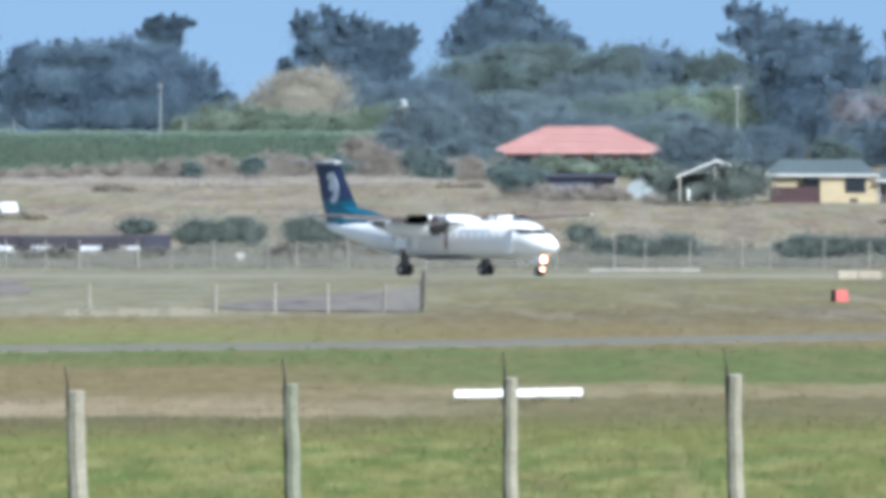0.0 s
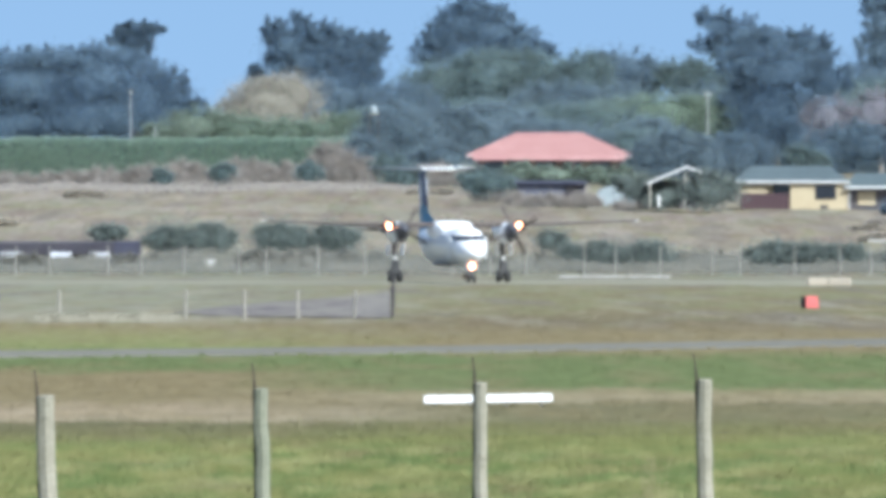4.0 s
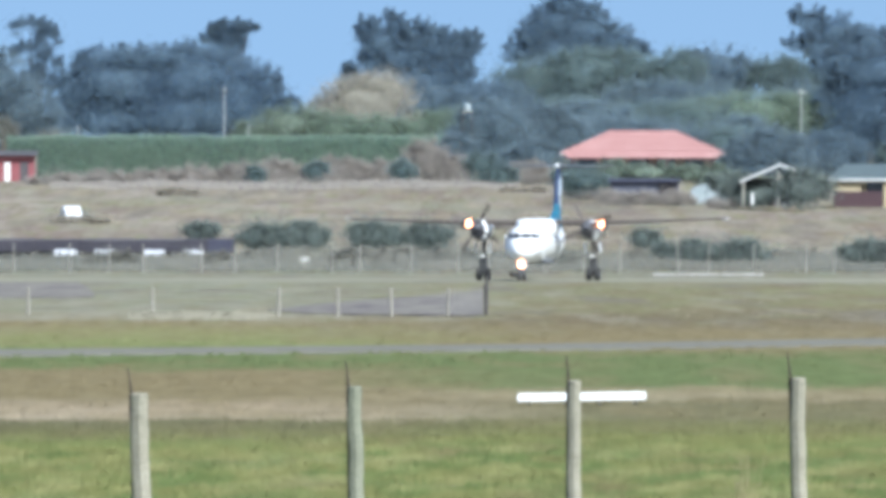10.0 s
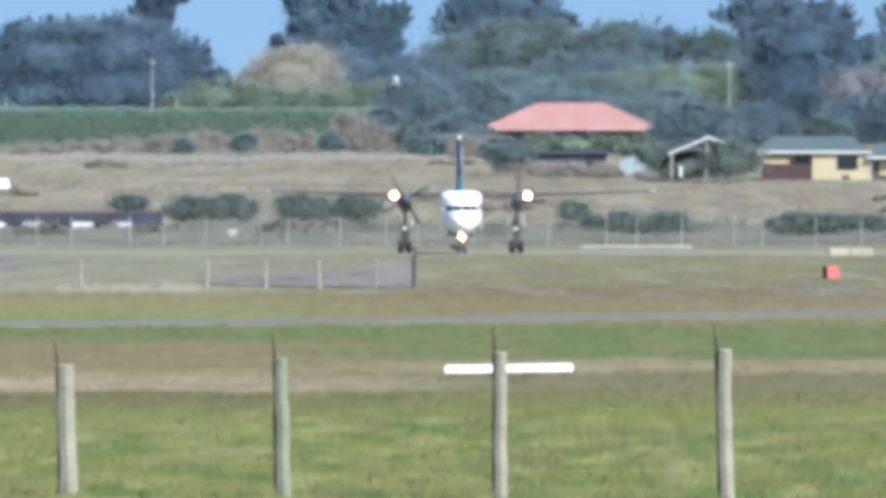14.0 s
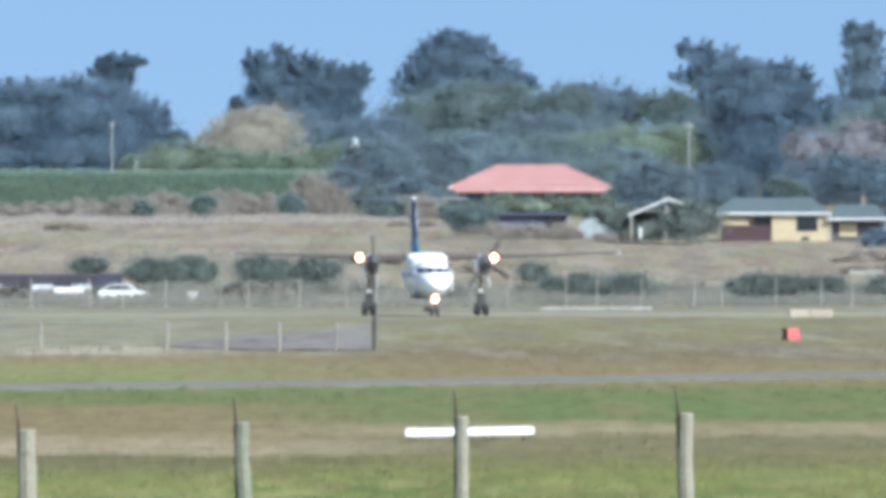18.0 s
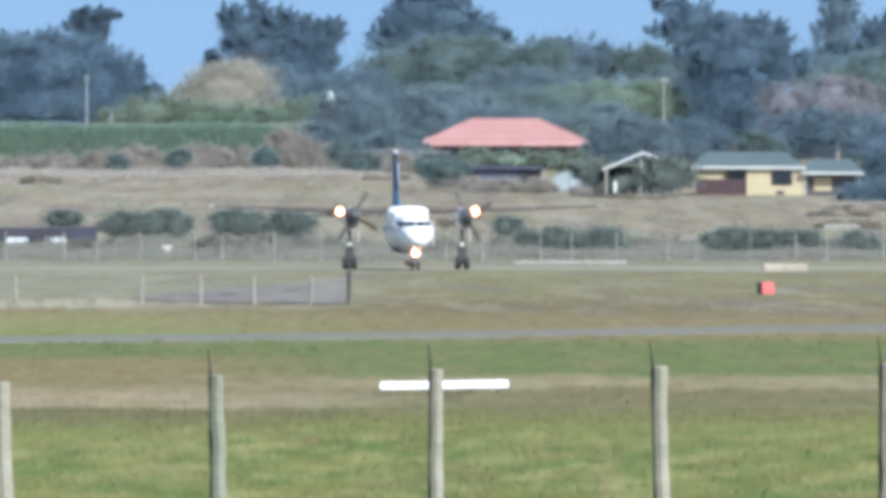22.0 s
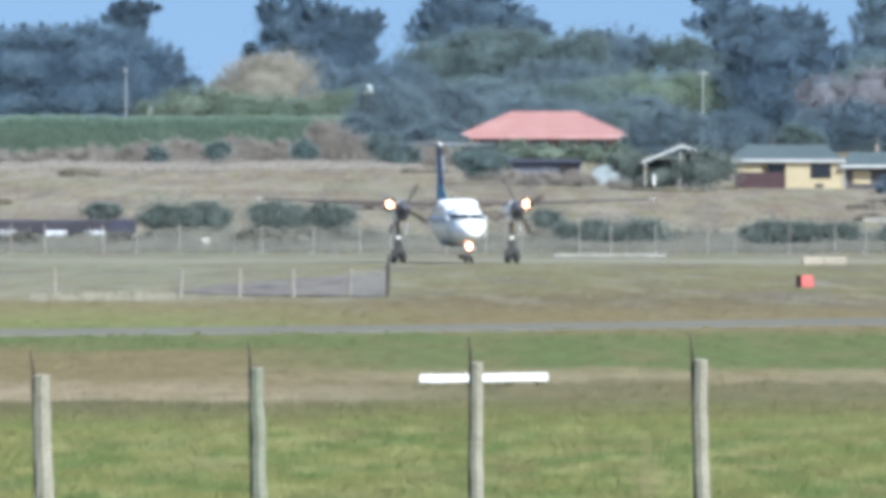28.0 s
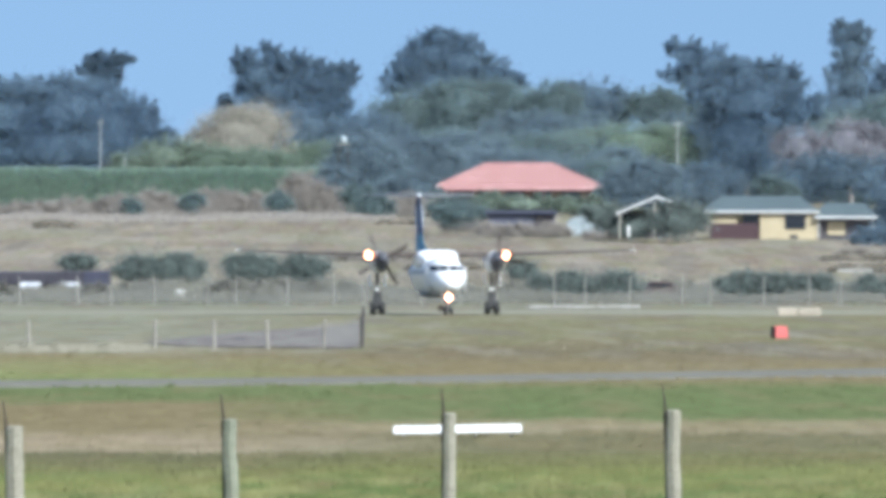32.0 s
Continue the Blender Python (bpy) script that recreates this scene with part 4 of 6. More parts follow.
    for blobs in ([(-31.2, 3.5, 1, 0.7), (-30, 3.6, 1, 0.8)], [(-25.8, 3, 1.3, 1.3), (-24, 3.1, 1.6, 1.3), (-22.1, 3.1, 1.6, 1.3), (-20.2, 3.1, 1.3, 1.4)], [(-16, 3, 1.3, 1.3), (-14.4, 3.1, 1.6, 1.5), (-13, 3, 1.1, 1.4)],
                  [(-10.3, 3, 1.3, 1.4), (-8.9, 2.9, 1.3, 1.4)], [(9.9, 2.8, 1.3, 1)]):
        plant("shrub", "dark green rounded shrub on the roadside bank", "shrub", blobs, 928, SHRUB_LEAF, density=120, size=0.16, group=row, spray=0)
    for blobs in ([(11, 1.35, 0.9, 1.15), (11.9, 1.3, 0.8, 1.1)], [(13.1, 1.6, 1, 1.25), (14.1, 1.7, 1.1, 1.35), (15.1, 1.55, 0.9, 1.2)], [(17.2, 1.55, 1.2, 1.25), (18.3, 1.5, 1, 1.2)], [(27.1, 1.7, 1.2, 0.95), (28.5, 1.8, 1.2, 1.05), (29.8, 1.7, 1.0, 0.9)], [(31.2, 1.7, 1.1, 0.9), (32.4, 1.6, 1.0, 0.85)], [(33.8, 1.65, 1.0, 0.9), (34.9, 1.6, 1.0, 0.9)], [(39.2, 1.3, 1.9, 1.2)]):
        plant("shrub", "grey-green clipped shrub behind the far fence", "shrub", blobs, 862, SHRUB_LEAF, density=120, size=0.16, group=row, spray=0)
    for blobs in ([(-24.6, 0.8, 2, 0.9)], [(-15.2, 1, 2.3, 0.9)], [(-11.2, 0.9, 2, 0.9)], [(-7.2, 0.9, 2.5, 0.9)], [(-2.7, 0.6, 2, 0.8)], [(3.8, 0.8, 3, 0.9)], [(23.2, 0.9, 2.5, 0.9)],
                  [(-36.1, 0.5, 3, 0.8)], [(-30.6, 0.6, 2.5, 0.8)], [(-43.1, 0.4, 3, 0.8)], [(38.7, 0.8, 2.5, 0.8)]):
        plant("scrub", "sage-green scrub along the road", "shrub", blobs, 893, SAGE_LEAF, density=90, size=0.22, group="roadside scrub")
    # paler leaf colour stands in for mist over these bushes
    for blobs in ([(-37.4, 0.9, 1.5, 0.8), (-35.6, 0.8, 1.1, 0.7)], [(-16.4, 1, 1.2, 1.1), (-14.9, 0.9, 1, 0.9)], [(-12.7, 0.9, 1, 0.8)], [(9, 0.8, 1.2, 0.8)], [(21.2, 0.9, 1.3, 0.9)], [(-27.4, 0.8, 1.2, 0.8)], [(36.9, 0.9, 1.3, 0.8)]):
        plant("shrub", "low dull grey-green bush in the roadside scrub", "shrub", blobs, 883, SAGE_LEAF, density=90, size=0.17, group="low bushes by the road", spray=3)
    tan = "straw-coloured scrub along the hedge foot"
    for blobs in ([(-13.9, 12, 2.5, 2.8)], [(-25, 10.9, 3.5, 1.8), (-21.8, 10.4, 2.5, 1.4)], [(-32.5, 10.6, 3, 1.8), (-29.6, 10.2, 2.5, 1.2)], [(-37.4, 10.3, 2.8, 1.6)], [(-43.2, 10.2, 3, 1.4)],
                  [(-48.2, 9.9, 3.3, 1.3)], [(-54, 9.7, 3.6, 1.3)], [(-60.4, 9.6, 3.6, 1.2)], [(3.7, 9.4, 1.4, 2.3)], [(-10.2, 11, 2.4, 1.8)], [(-1, 10.3, 2.8, 1.8)], [(-18.9, 10.7, 2.5, 1.6)]):
        plant("scrub", "straw-brown rough scrub bush", "shrub", blobs, 1283, TAN_LEAF, density=80, size=0.22, group=tan, spray=22)
    # lighter leaf chosen so the shrubs' colour carries distance haze
    for blobs in ([(-16.6, 11, 1.4, 1.3)], [(-35.1, 10.6, 1.1, 1)], [(-4.5, 10.6, 2, 1.4)], [(-6.7, 11.9, 1.8, 1.4)], [(-27.3, 11.2, 1.4, 1)], [(4.3, 10.8, 2.1, 1)]):
        plant("shrub", "grey-green shrub among the straw scrub", "shrub", blobs, 1272, OLIVE_LEAF, density=80, size=0.22)


def shed_foreground():
    """Dry scrub and rank grass that stand before the slate shed and the tunnel greenhouse."""
    for blobs, y in (([(15.3, 7.4, 1.7, 0.9), (16.9, 7.1, 1.2, 0.7)], 1160), ([(12.4, 7.3, 1.6, 0.85)], 1163), ([(9.2, 7.4, 1.6, 0.85)], 1165), ([(21.6, 6.9, 1.9, 0.6)], 1150), ([(6.6, 7.9, 1.6, 0.8), (4.9, 8.3, 1.2, 0.9)], 1195)):
        plant("scrub", "straw-brown rough scrub before the slate shed", "shrub", blobs, y, TAN_LEAF, density=90, size=0.18, group="straw-coloured scrub by the sheds", spray=4)


def tussocks():
    """Low uneven mounds of rough grass and scrub scattered over the dune slope."""
    kinds = ((TAN_LEAF, "straw-brown rough tussock on the dune slope"), (DUN_LEAF, "dull brown low scrub on the dune slope"))
    rng = random.Random(4)
    for i in range(9):
        y = rng.uniform(985, 1275)
        x = rng.uniform(-0.056, 0.052) * y
        if 0.005 < x / y < 0.05 and y > 1110:
            y = rng.uniform(985, 1100)
        leaf, label = kinds[rng.choice((0, 0, 1, 1))]
        w, h = rng.uniform(1.4, 3.2), rng.uniform(0.35, 0.6)
        z = ground_z(x, y)
        plant("tussock", label, "scrub", [(x, z + h * 0.4, w, h), (x + w * 0.7, z + h * 0.3, w * 0.6, h * 0.8), (x - w * 0.8, z + h * 0.2, w * 0.5, h * 0.7)], y, leaf, density=60, size=0.2, group="tussocks on the slope", spray=0)


def roadside_band(name, label, n, y0, y1, height):
    """A continuous ragged strip of low sage scrub along the road."""
    x, y = np.random.uniform(-52, 52, n), np.random.uniform(y0, y1, n)
    h = np.array([max(0.12, height * ((0.74 if a < -26 else 1.0) + 0.95 * noise.noise((a * 0.16, b * 0.1, 4.0)) + 0.43 * noise.noise((a * 0.7, b * 0.4, 6.0)))) for a, b in zip(x, y)])
    z = np.random.uniform(0, 1, n) ** 0.7 * h + np.array([ground_z(a, b) for a, b in zip(x, y)])
    tagged(new(name, mesh_of(name, foliage(np.stack([x, y, z], 1), 0.17, np.tile((0.0, -0.8, 0.8), (n, 1)), 0.8), SAGE_LEAF)), label, "scrub", kind="stuff")


def hedge_foot_band(name, label, n, y0, y1, height, leaf):
    """A continuous uneven strip of rank grass and low scrub before the hedge."""
    x, y = np.random.uniform(-60, -2, n), np.random.uniform(y0, y1, n)
    h = np.array([max(0.05, height * (0.8 + 1.1 * noise.noise((a * 0.2, b * 0.08, 14.0)) + 0.5 * noise.noise((a * 0.8, b * 0.3, 16.0)))) for a, b in zip(x, y)])
    z = np.random.uniform(0, 1, n) ** 0.7 * h + np.array([ground_z(a, b) for a, b in zip(x, y)])
    tagged(new(name, mesh_of(name, foliage(np.stack([x, y, z], 1), 0.2, np.tile((0.0, -0.8, 0.8), (n, 1)), 0.4), leaf)), label, "scrub", kind="stuff")


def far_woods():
    """An added wood that closes gaps behind the skyline trees, hazed in colour, lower where the sky comes down to the
    hedge.
    """
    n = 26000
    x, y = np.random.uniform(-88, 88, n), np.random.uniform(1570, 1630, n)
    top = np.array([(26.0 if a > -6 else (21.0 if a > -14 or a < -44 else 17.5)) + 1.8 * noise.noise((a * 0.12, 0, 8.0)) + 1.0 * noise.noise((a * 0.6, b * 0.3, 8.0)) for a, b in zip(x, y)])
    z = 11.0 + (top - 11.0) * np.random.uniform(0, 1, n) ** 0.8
    tagged(new("far_woods", mesh_of("far_woods", foliage(np.stack([x, y, z], 1), 0.7, np.tile((0.0, -1.0, 0.6), (n, 1)), 0.8), CYPRESS)), "added backing wood on the far rise, leaf colour blued for haze", "wood", kind="stuff")


def shelter_hedge():
    """A tall clipped hedge: a dense block of clumps with a level top."""
    t = thing("shelter_hedge", "long tall clipped green shelter hedge", "hedge")
    x0, x1, y, z1 = -69.96, -10.79, 1345.0, 16.41
    z0 = ground_z(x0, y) - 0.5
    n = 90000
    p = np.random.uniform((x0, y - 1.6, z0), (x1, y + 1.6, z1), (n, 3))
    front = np.random.uniform(0, 1, n) < 0.55
    p[front, 1] = y - 1.7 + 0.12 * np.random.normal(size=front.sum()) + np.array([0.08 * noise.noise((q[0] * 0.35, q[2] * 0.4, 2.0)) for q in p[front]])
    p[:, 2] -= np.array([0.35 * noise.noise((q[0] * 0.3, 0, 3.1)) for q in p]) * (p[:, 2] > z1 - 1.2)
    part("clipped_foliage", foliage(p, 0.17, np.tile((0.1, -1.0, 0.6), (n, 1)), 0.2), HEDGE_LEAF, t)
    part("dense_core", Geo().box(((x0 + x1) / 2, y, (z0 + z1) / 2 - 0.3), (x1 - x0 - 0.6, 2.4, z1 - z0 - 0.7), 0.3), HEDGE_LEAF, t)
    for i in range(14):
        x = x0 + (x1 - x0) * (i + 0.5) / 14
        part("stem", Geo().tube((x, y, ground_z(x, y) - 0.3), (x + 0.2, y, z1 - 1.0), 0.16, 0.06, 7), BARK, t)


def blades(x0, x1, y0, y1, count, height, width, material, name, label, spread=True, skip=None):
    """Grass as single curved blades in tufts."""
    tuft = count // 9
    y = np.random.uniform(0, 1, tuft)
    y = y0 * (y1 / y0) ** y
    x = np.random.uniform(-1, 1, tuft) * (0.5 * (x1 - x0)) + 0.5 * (x0 + x1)
    if spread:
        x = x * y / y1
    keep = np.array([noise.noise((a * 0.5, b * 0.06, 9.0)) > -0.6 and not (skip and skip(a, b)) for a, b in zip(x, y)])
    x, y = x[keep], y[keep]
    x, y = np.repeat(x, 9), np.repeat(y, 9)
    n = len(x)
    x, y = x + np.random.normal(0, 0.12, n), y + np.random.normal(0, 0.12, n)
    z = np.array([ground_z(a, b) for a, b in zip(x, y)])
    h = height * np.random.uniform(0.4, 1.3, n)
    w = width * np.random.uniform(0.6, 1.4, n)
    ang, lean = np.random.uniform(0, math.pi, n), np.random.normal(0, 0.35, (n, 2)) * h[:, None] * (1.0, 0.3)
    dx, dy = (0.5 + 0.5 * np.abs(np.cos(ang))) * w, np.sin(ang) * w * 0.2
    v = np.stack([np.stack([x - dx, y - dy, z - 0.06], 1), np.stack([x + dx, y + dy, z - 0.06], 1),
                  np.stack([x + dx * 0.7 + lean[:, 0] * 0.4, y + dy * 0.7 + lean[:, 1] * 0.4, z + h * 0.6], 1),
                  np.stack([x + lean[:, 0], y + lean[:, 1], z + h], 1)], 1).reshape(-1, 3)
    g = Geo()
    g.v = v.tolist()
    g.f = [(4 * i, 4 * i + 1, 4 * i + 2, 4 * i + 3) for i in range(n)]
    # blades shade as the sward that they make up
    soft = np.random.normal(0, 0.12, (n, 3)) + (0, 0, 1.0)
    g.n = np.repeat(soft / np.linalg.norm(soft, axis=1)[:, None], 4, axis=0).tolist()
    tagged(new(name, mesh_of(name, g, material)), label, "grass", kind="stuff")


def seed_grass():
    """A loose tuft of thin seeding stalks near the fence."""
    g, rng = Geo(), random.Random(12)
    for k in range(70):
        x, y = 2.5 + rng.gauss(0, 0.09), 120 + rng.gauss(0, 0.12)
        h = rng.uniform(0.3, 0.72)
        dx = (x - 2.5) * 0.7 + rng.gauss(0, 0.03)
        g.tube((x, y, -0.05), (x + dx * 0.4, y, h * 0.6), 0.0013, 0.001, 4).tube((x + dx * 0.4, y, h * 0.6), (x + dx, y, h), 0.001, 0.0012, 4)
    tagged(new("seed_grass", mesh_of("seed_grass", g, STRAW)), "tall straw-coloured seeding grass tuft near the fence", "grass", kind="stuff")


def taxi_gap(x, y):
    return -4 < y - (297 + (1.1 if x < 0 else 1.45) * x) < 12


trees()
shelter_hedge()
far_woods()
shed_foreground()
tussocks()
roadside_band("roadside_scrub", "grey-green low scrub along the country road", 30000, 884, 897, 1.15)
# added verge strip; its pale colour also imitates haze along the fence foot
roadside_band("verge_grass", "pale grey-green rank grass on the near verge of the road", 30000, 849, 866, 0.92)
hedge_foot_band("hedge_foot_scrub", "pale grey-green rank grass before the shelter hedge", 22000, 1288, 1312, 1.1, SAGE_LEAF)
hedge_foot_band("slope_scrub", "low straw-brown scrub at the top of the dune slope", 15000, 1246, 1284, 0.55, TAN_LEAF)
blades(-10.5, 10, 107, 180, 80000, 0.034, 0.009, TURF, "near_grass", "lush green rough grass by the boundary fence")
seed_grass()
blades(-15.9, -10.6, 398, 412, 2600, 0.2, 0.016, PALE_STRAW, "fence_foot_grass", "pale dry grass along the foot of the stock fence", spread=False)
blades(-14.5, 14, 165, 260, 24000, 0.018, 0.014, TURF, "dry_grass", "short dry brown turf between green strips")
blades(-23, 22, 255, 420, 16000, 0.05, 0.02, TURF, "mid_grass", "mown turf beside the taxiway", skip=taxi_gap)
blades(-38, 36, 400, 690, 24000, 0.07, 0.03, TURF, "rough_grass", "rough brown-green grass before the runway", skip=lambda x, y: x < -2 and y > 405)
blades(-70, 70, 880, 1290, 16000, 0.1, 0.05, TURF, "straw_grass", "dry straw grass over the dune slope", skip=lambda x, y: 862 < y < 882)


# ---- buildings ----
def hip_roof(w, d, h, ridge, thick=0.25):
    g = Geo()
    a, b = w / 2, d / 2
    g.v = [(-a, -b, 0), (a, -b, 0), (a, b, 0), (-a, b, 0), (-ridge / 2, 0, h), (ridge / 2, 0, h), (-a, -b, -thick), (a, -b, -thick), (a, b, -thick), (-a, b, -thick)]
    g.f = [(0, 1, 5, 4), (1, 2, 5), (2, 3, 4, 5), (3, 0, 4), (0, 6, 7, 1), (1, 7, 8, 2), (2, 8, 9, 3), (3, 9, 6, 0), (9, 8, 7, 6)]
    return g


def window_in(parent, c, w, h, frame_mat=TRIM):
    f = part("window", Geo().box((c[0], c[1] - 0.03, c[2]), (w + 0.16, 0.08, h + 0.16), 0.015), frame_mat, parent)
    part("pane", Geo().box((c[0], c[1] - 0.075, c[2]), (w, 0.03, h)), GLASS, f)
    return f


def red_roof_house():
    d = 1312.0
    x, z = 13.96, ground_z(13.96, 1312.0)
    t = thing("house", "low house with a broad red hipped tile roof", "house")
    t.matrix_basis = pose(x, d, z)
    eave = 13.6 - z
    part("wall", Geo().box((0, 0, eave / 2 - 0.2), (18.6, 9.4, eave + 0.4), 0.03), PINK_WALL, t)
    roof = part("roof", hip_roof(21.4, 12.0, 2.9, 8.6), ROOF_RED, t, "red tile roof")
    roof.location = (0, 0, eave + 0.1)
    part("ridge_cap", Geo().tube((-4.3, 0, 2.93), (4.3, 0, 2.93), 0.14, n=8), ROOF_RED, roof)
    for sx in (-1, 1):
        for sy in (-1, 1):
            part("hip_cap", Geo().tube((sx * 4.3, 0, 2.92), (sx * 10.7, sy * 6.0, 0.03), 0.13, n=8), ROOF_RED, roof)
    tile = mesh_of("tile_course", Geo().box((0, 0, 0), (1.0, 0.34, 0.06), 0.01), ROOF_RED)
    for k in range(9):
        f = (k + 0.5) / 9.5
        c = part("tile_course", tile, ROOF_RED, roof)
        c.matrix_local = Matrix.Translation((0, -6.0 * (1 - f), 2.9 * f + 0.03)) @ pose(0, 0, 0, 26, 0, 0) @ Matrix.Diagonal((21.2 + (8.6 - 21.2) * f, 1, 1, 1))
    for wx in (-7.2, -4.1, -0.6, 2.9, 6.6):
        window_in(t, (wx, -4.72, eave - 1.3), 2.3, 1.5, BROWN_WALL)
    skirt = Geo().loft([[(-10.1, -5.9, eave + 0.02), (9.9, -5.9, eave + 0.02), (9.6, -7.2, eave - 0.5), (-9.8, -7.2, eave - 0.5)], [(-10.1, -5.9, eave + 0.14), (9.9, -5.9, eave + 0.14), (9.6, -7.2, eave - 0.38), (-9.8, -7.2, eave - 0.38)]])
    part("verandah_roof", skirt, ROOF_RED, t, "red verandah roof")
    for k in range(7):
        part("verandah_post", Geo().box((-9.0 + k * 3.0, -7.0, eave / 2 - 0.4), (0.2, 0.2, eave - 0.1), 0.02), BROWN_WALL, t)
    part("gutter", Geo().box((0, -6.02, eave + 0.0), (21.4, 0.14, 0.14), 0.02), TRIM, t)
    part("chimney", Geo().box((-2.5, 0.8, eave + 2.5), (0.7, 0.7, 1.2), 0.03), PINK_WALL, t)


def yellow_house():
    d = 1150.0
    x = 39.45
    z = 6.18
    t = thing("house", "yellow rendered bungalow with a blue-grey roof and white gutters", "house")
    t.matrix_basis = pose(x, d, z)
    s = 0.064
    part("wall", Geo().box((3.45, 1.5, 1.42), (6.75, 3.2, 3.94), 0.03), YELLOW, t)
    part("recessed_wall", Geo().box((-2.7, 2.6, 1.42), (5.6, 3.0, 3.94), 0.03), YELLOW, t)
    # dark paint on this wall stands for the shade on the wing
    part("side_wing", Geo().box((9.6, 2.4, 1.15), (5.6, 4.0, 3.5), 0.03), ROOF_DARK, t, "side wing, its shade put in as dark wall colour")
    part("wing_panel", Geo().box((8.75, 0.36, 1.45), (2.0, 0.1, 1.5), 0.02), YELLOW, t)
    part("screen_fence", Geo().box((-2.75, 0.15, 0.85), (5.5, 0.12, 2.3), 0.02), BROWN_WALL, t, "maroon-brown close-boarded screen fence")
    slat = mesh_of("board", Geo().box((0, 0, 0), (0.28, 0.05, 2.34), 0.01), BROWN_WALL)
    for k in range(18):
        part("board", slat, BROWN_WALL, t).location = (-5.3 + k * 0.3, 0.06, 0.86)
    # added in front of the eave shade to imitate the recessed wall in sun
    part("upper_panel", Geo().box((-4.0, 0.12, 2.42), (2.9, 0.1, 0.8), 0.02), YELLOW, t, "added yellow panel standing in for the sunlit recessed wall")
    for wx, wz, ww, wh in ((4.1, 2.2, 2.2, 1.5), (-0.75, 2.35, 2.0, 1.3)):
        y0 = -0.12 if wx > 0 else 1.08
        window_in(t, (wx, y0, wz), ww, wh, DARK_WOOD)
    part("vent", Geo().box((3.9, -0.12, 0.5), (0.9, 0.06, 0.4), 0.02), DARK_METAL, t)
    roof = part("roof", hip_roof(13.2, 8.2, 1.75, 9.0), ROOF_BLUE, t)
    roof.location = (0.2, 3.7, 3.42)
    roof = part("roof", hip_roof(7.2, 6.4, 1.55, 4.4), ROOF_BLUE, t)
    roof.location = (9.8, 2.6, 2.8)
    part("gutter", Geo().box((0.2, -0.44, 3.3), (13.2, 0.16, 0.3), 0.03), TRIM, t, "white gutter board")
    part("gutter", Geo().box((9.8, -0.64, 2.67), (7.2, 0.16, 0.28), 0.03), TRIM, t, "white gutter board")
    part("downpipe", Geo().box((6.75, -0.2, 1.0), (0.14, 0.14, 3.0), 0.02), TRIM, t)
    part("downpipe", Geo().box((12.9, -0.1, 1.4), (0.16, 0.16, 2.0), 0.02), TRIM, t)
    part("step", Geo().box((6.5, -0.4, -0.35), (1.2, 0.5, 0.5), 0.03), TRIM, t)


def stand_in_tank():
    # made-up tank, added to give the pale patch between the trees
    t = thing("water_tank", "added tank shape standing in for a pale patch between the trees", "tank")
    x, z = -9.13, ground_z(-9.13, 1366.0)
    t.matrix_basis = pose(x, 1366.0, z)
    top = 20.87 - z
    part("tank", Geo().loft([[(math.cos(a) * r, math.sin(a) * r, h) for a in [2 * math.pi * i / 16 for i in range(16)]] for r, h in ((0.42, top - 0.9), (0.46, top - 0.8), (0.46, top - 0.15), (0.36, top), (0.1, top + 0.08))]), POLY, t, "pale tank-shaped stand-in", True)
    part("platform", Geo().box((0, 0, top - 1.08), (1.5, 1.5, 0.12), 0.02), WOOD, t)
    for sx in (-1, 1):
        for sy in (-1, 1):
            part("leg", Geo().box((sx * 0.6, sy * 0.6, (top - 1.5) / 2), (0.14, 0.14, top - 0.8), 0.01), DARK_WOOD, t)


def carport():
    d = 1140.0
    t = thing("carport", "open carport with a white-edged low gable roof", "carport")
    x, z = 26.73, 6.79
    t.matrix_basis = pose(x, d, z)
    for (ax, az), (bx, bz), name in (((-3.7, 2.35), (0.85, 4.25), "roof_slope"), ((0.85, 4.25), (2.6, 3.65), "roof_slope")):
        g = Geo()
        n = Vector((az - bz, 0, bx - ax)).normalized() * 0.12
        g.loft([[(ax, y, az), (bx, y, bz), (bx + n.x, y, bz + n.z), (ax + n.x, y, az + n.z)] for y in (0.1, 6.0)])
        part(name, g, ROOF_BLUE, t)
        e = Geo()
        e.loft([[(ax, y, az - 0.06), (bx, y, bz - 0.06), (bx, y, bz + 0.24), (ax, y, az + 0.24)] for y in (-0.02, 0.09)])
        part("bargeboard", e, TRIM, t, "white bargeboard")
    part("post", Geo().box((0.62, 0.05, 1.7), (0.16, 0.16, 3.9), 0.02), WOOD, t)
    part("post", Geo().box((-3.3, 0.05, 1.1), (0.18, 0.18, 2.7), 0.02), WOOD, t)
    part("post", Geo().box((2.3, 0.05, 1.7), (0.18, 0.18, 3.9), 0.02), WOOD, t)
    part("back_wall", Geo().box((-0.5, 5.9, 1.3), (5.8, 0.15, 3.2), 0.02), ROOF_DARK, t)
    part("bollard", Geo().box((-2.3, -0.1, 0.5), (0.3, 0.3, 1.3), 0.05), WHITE, t)


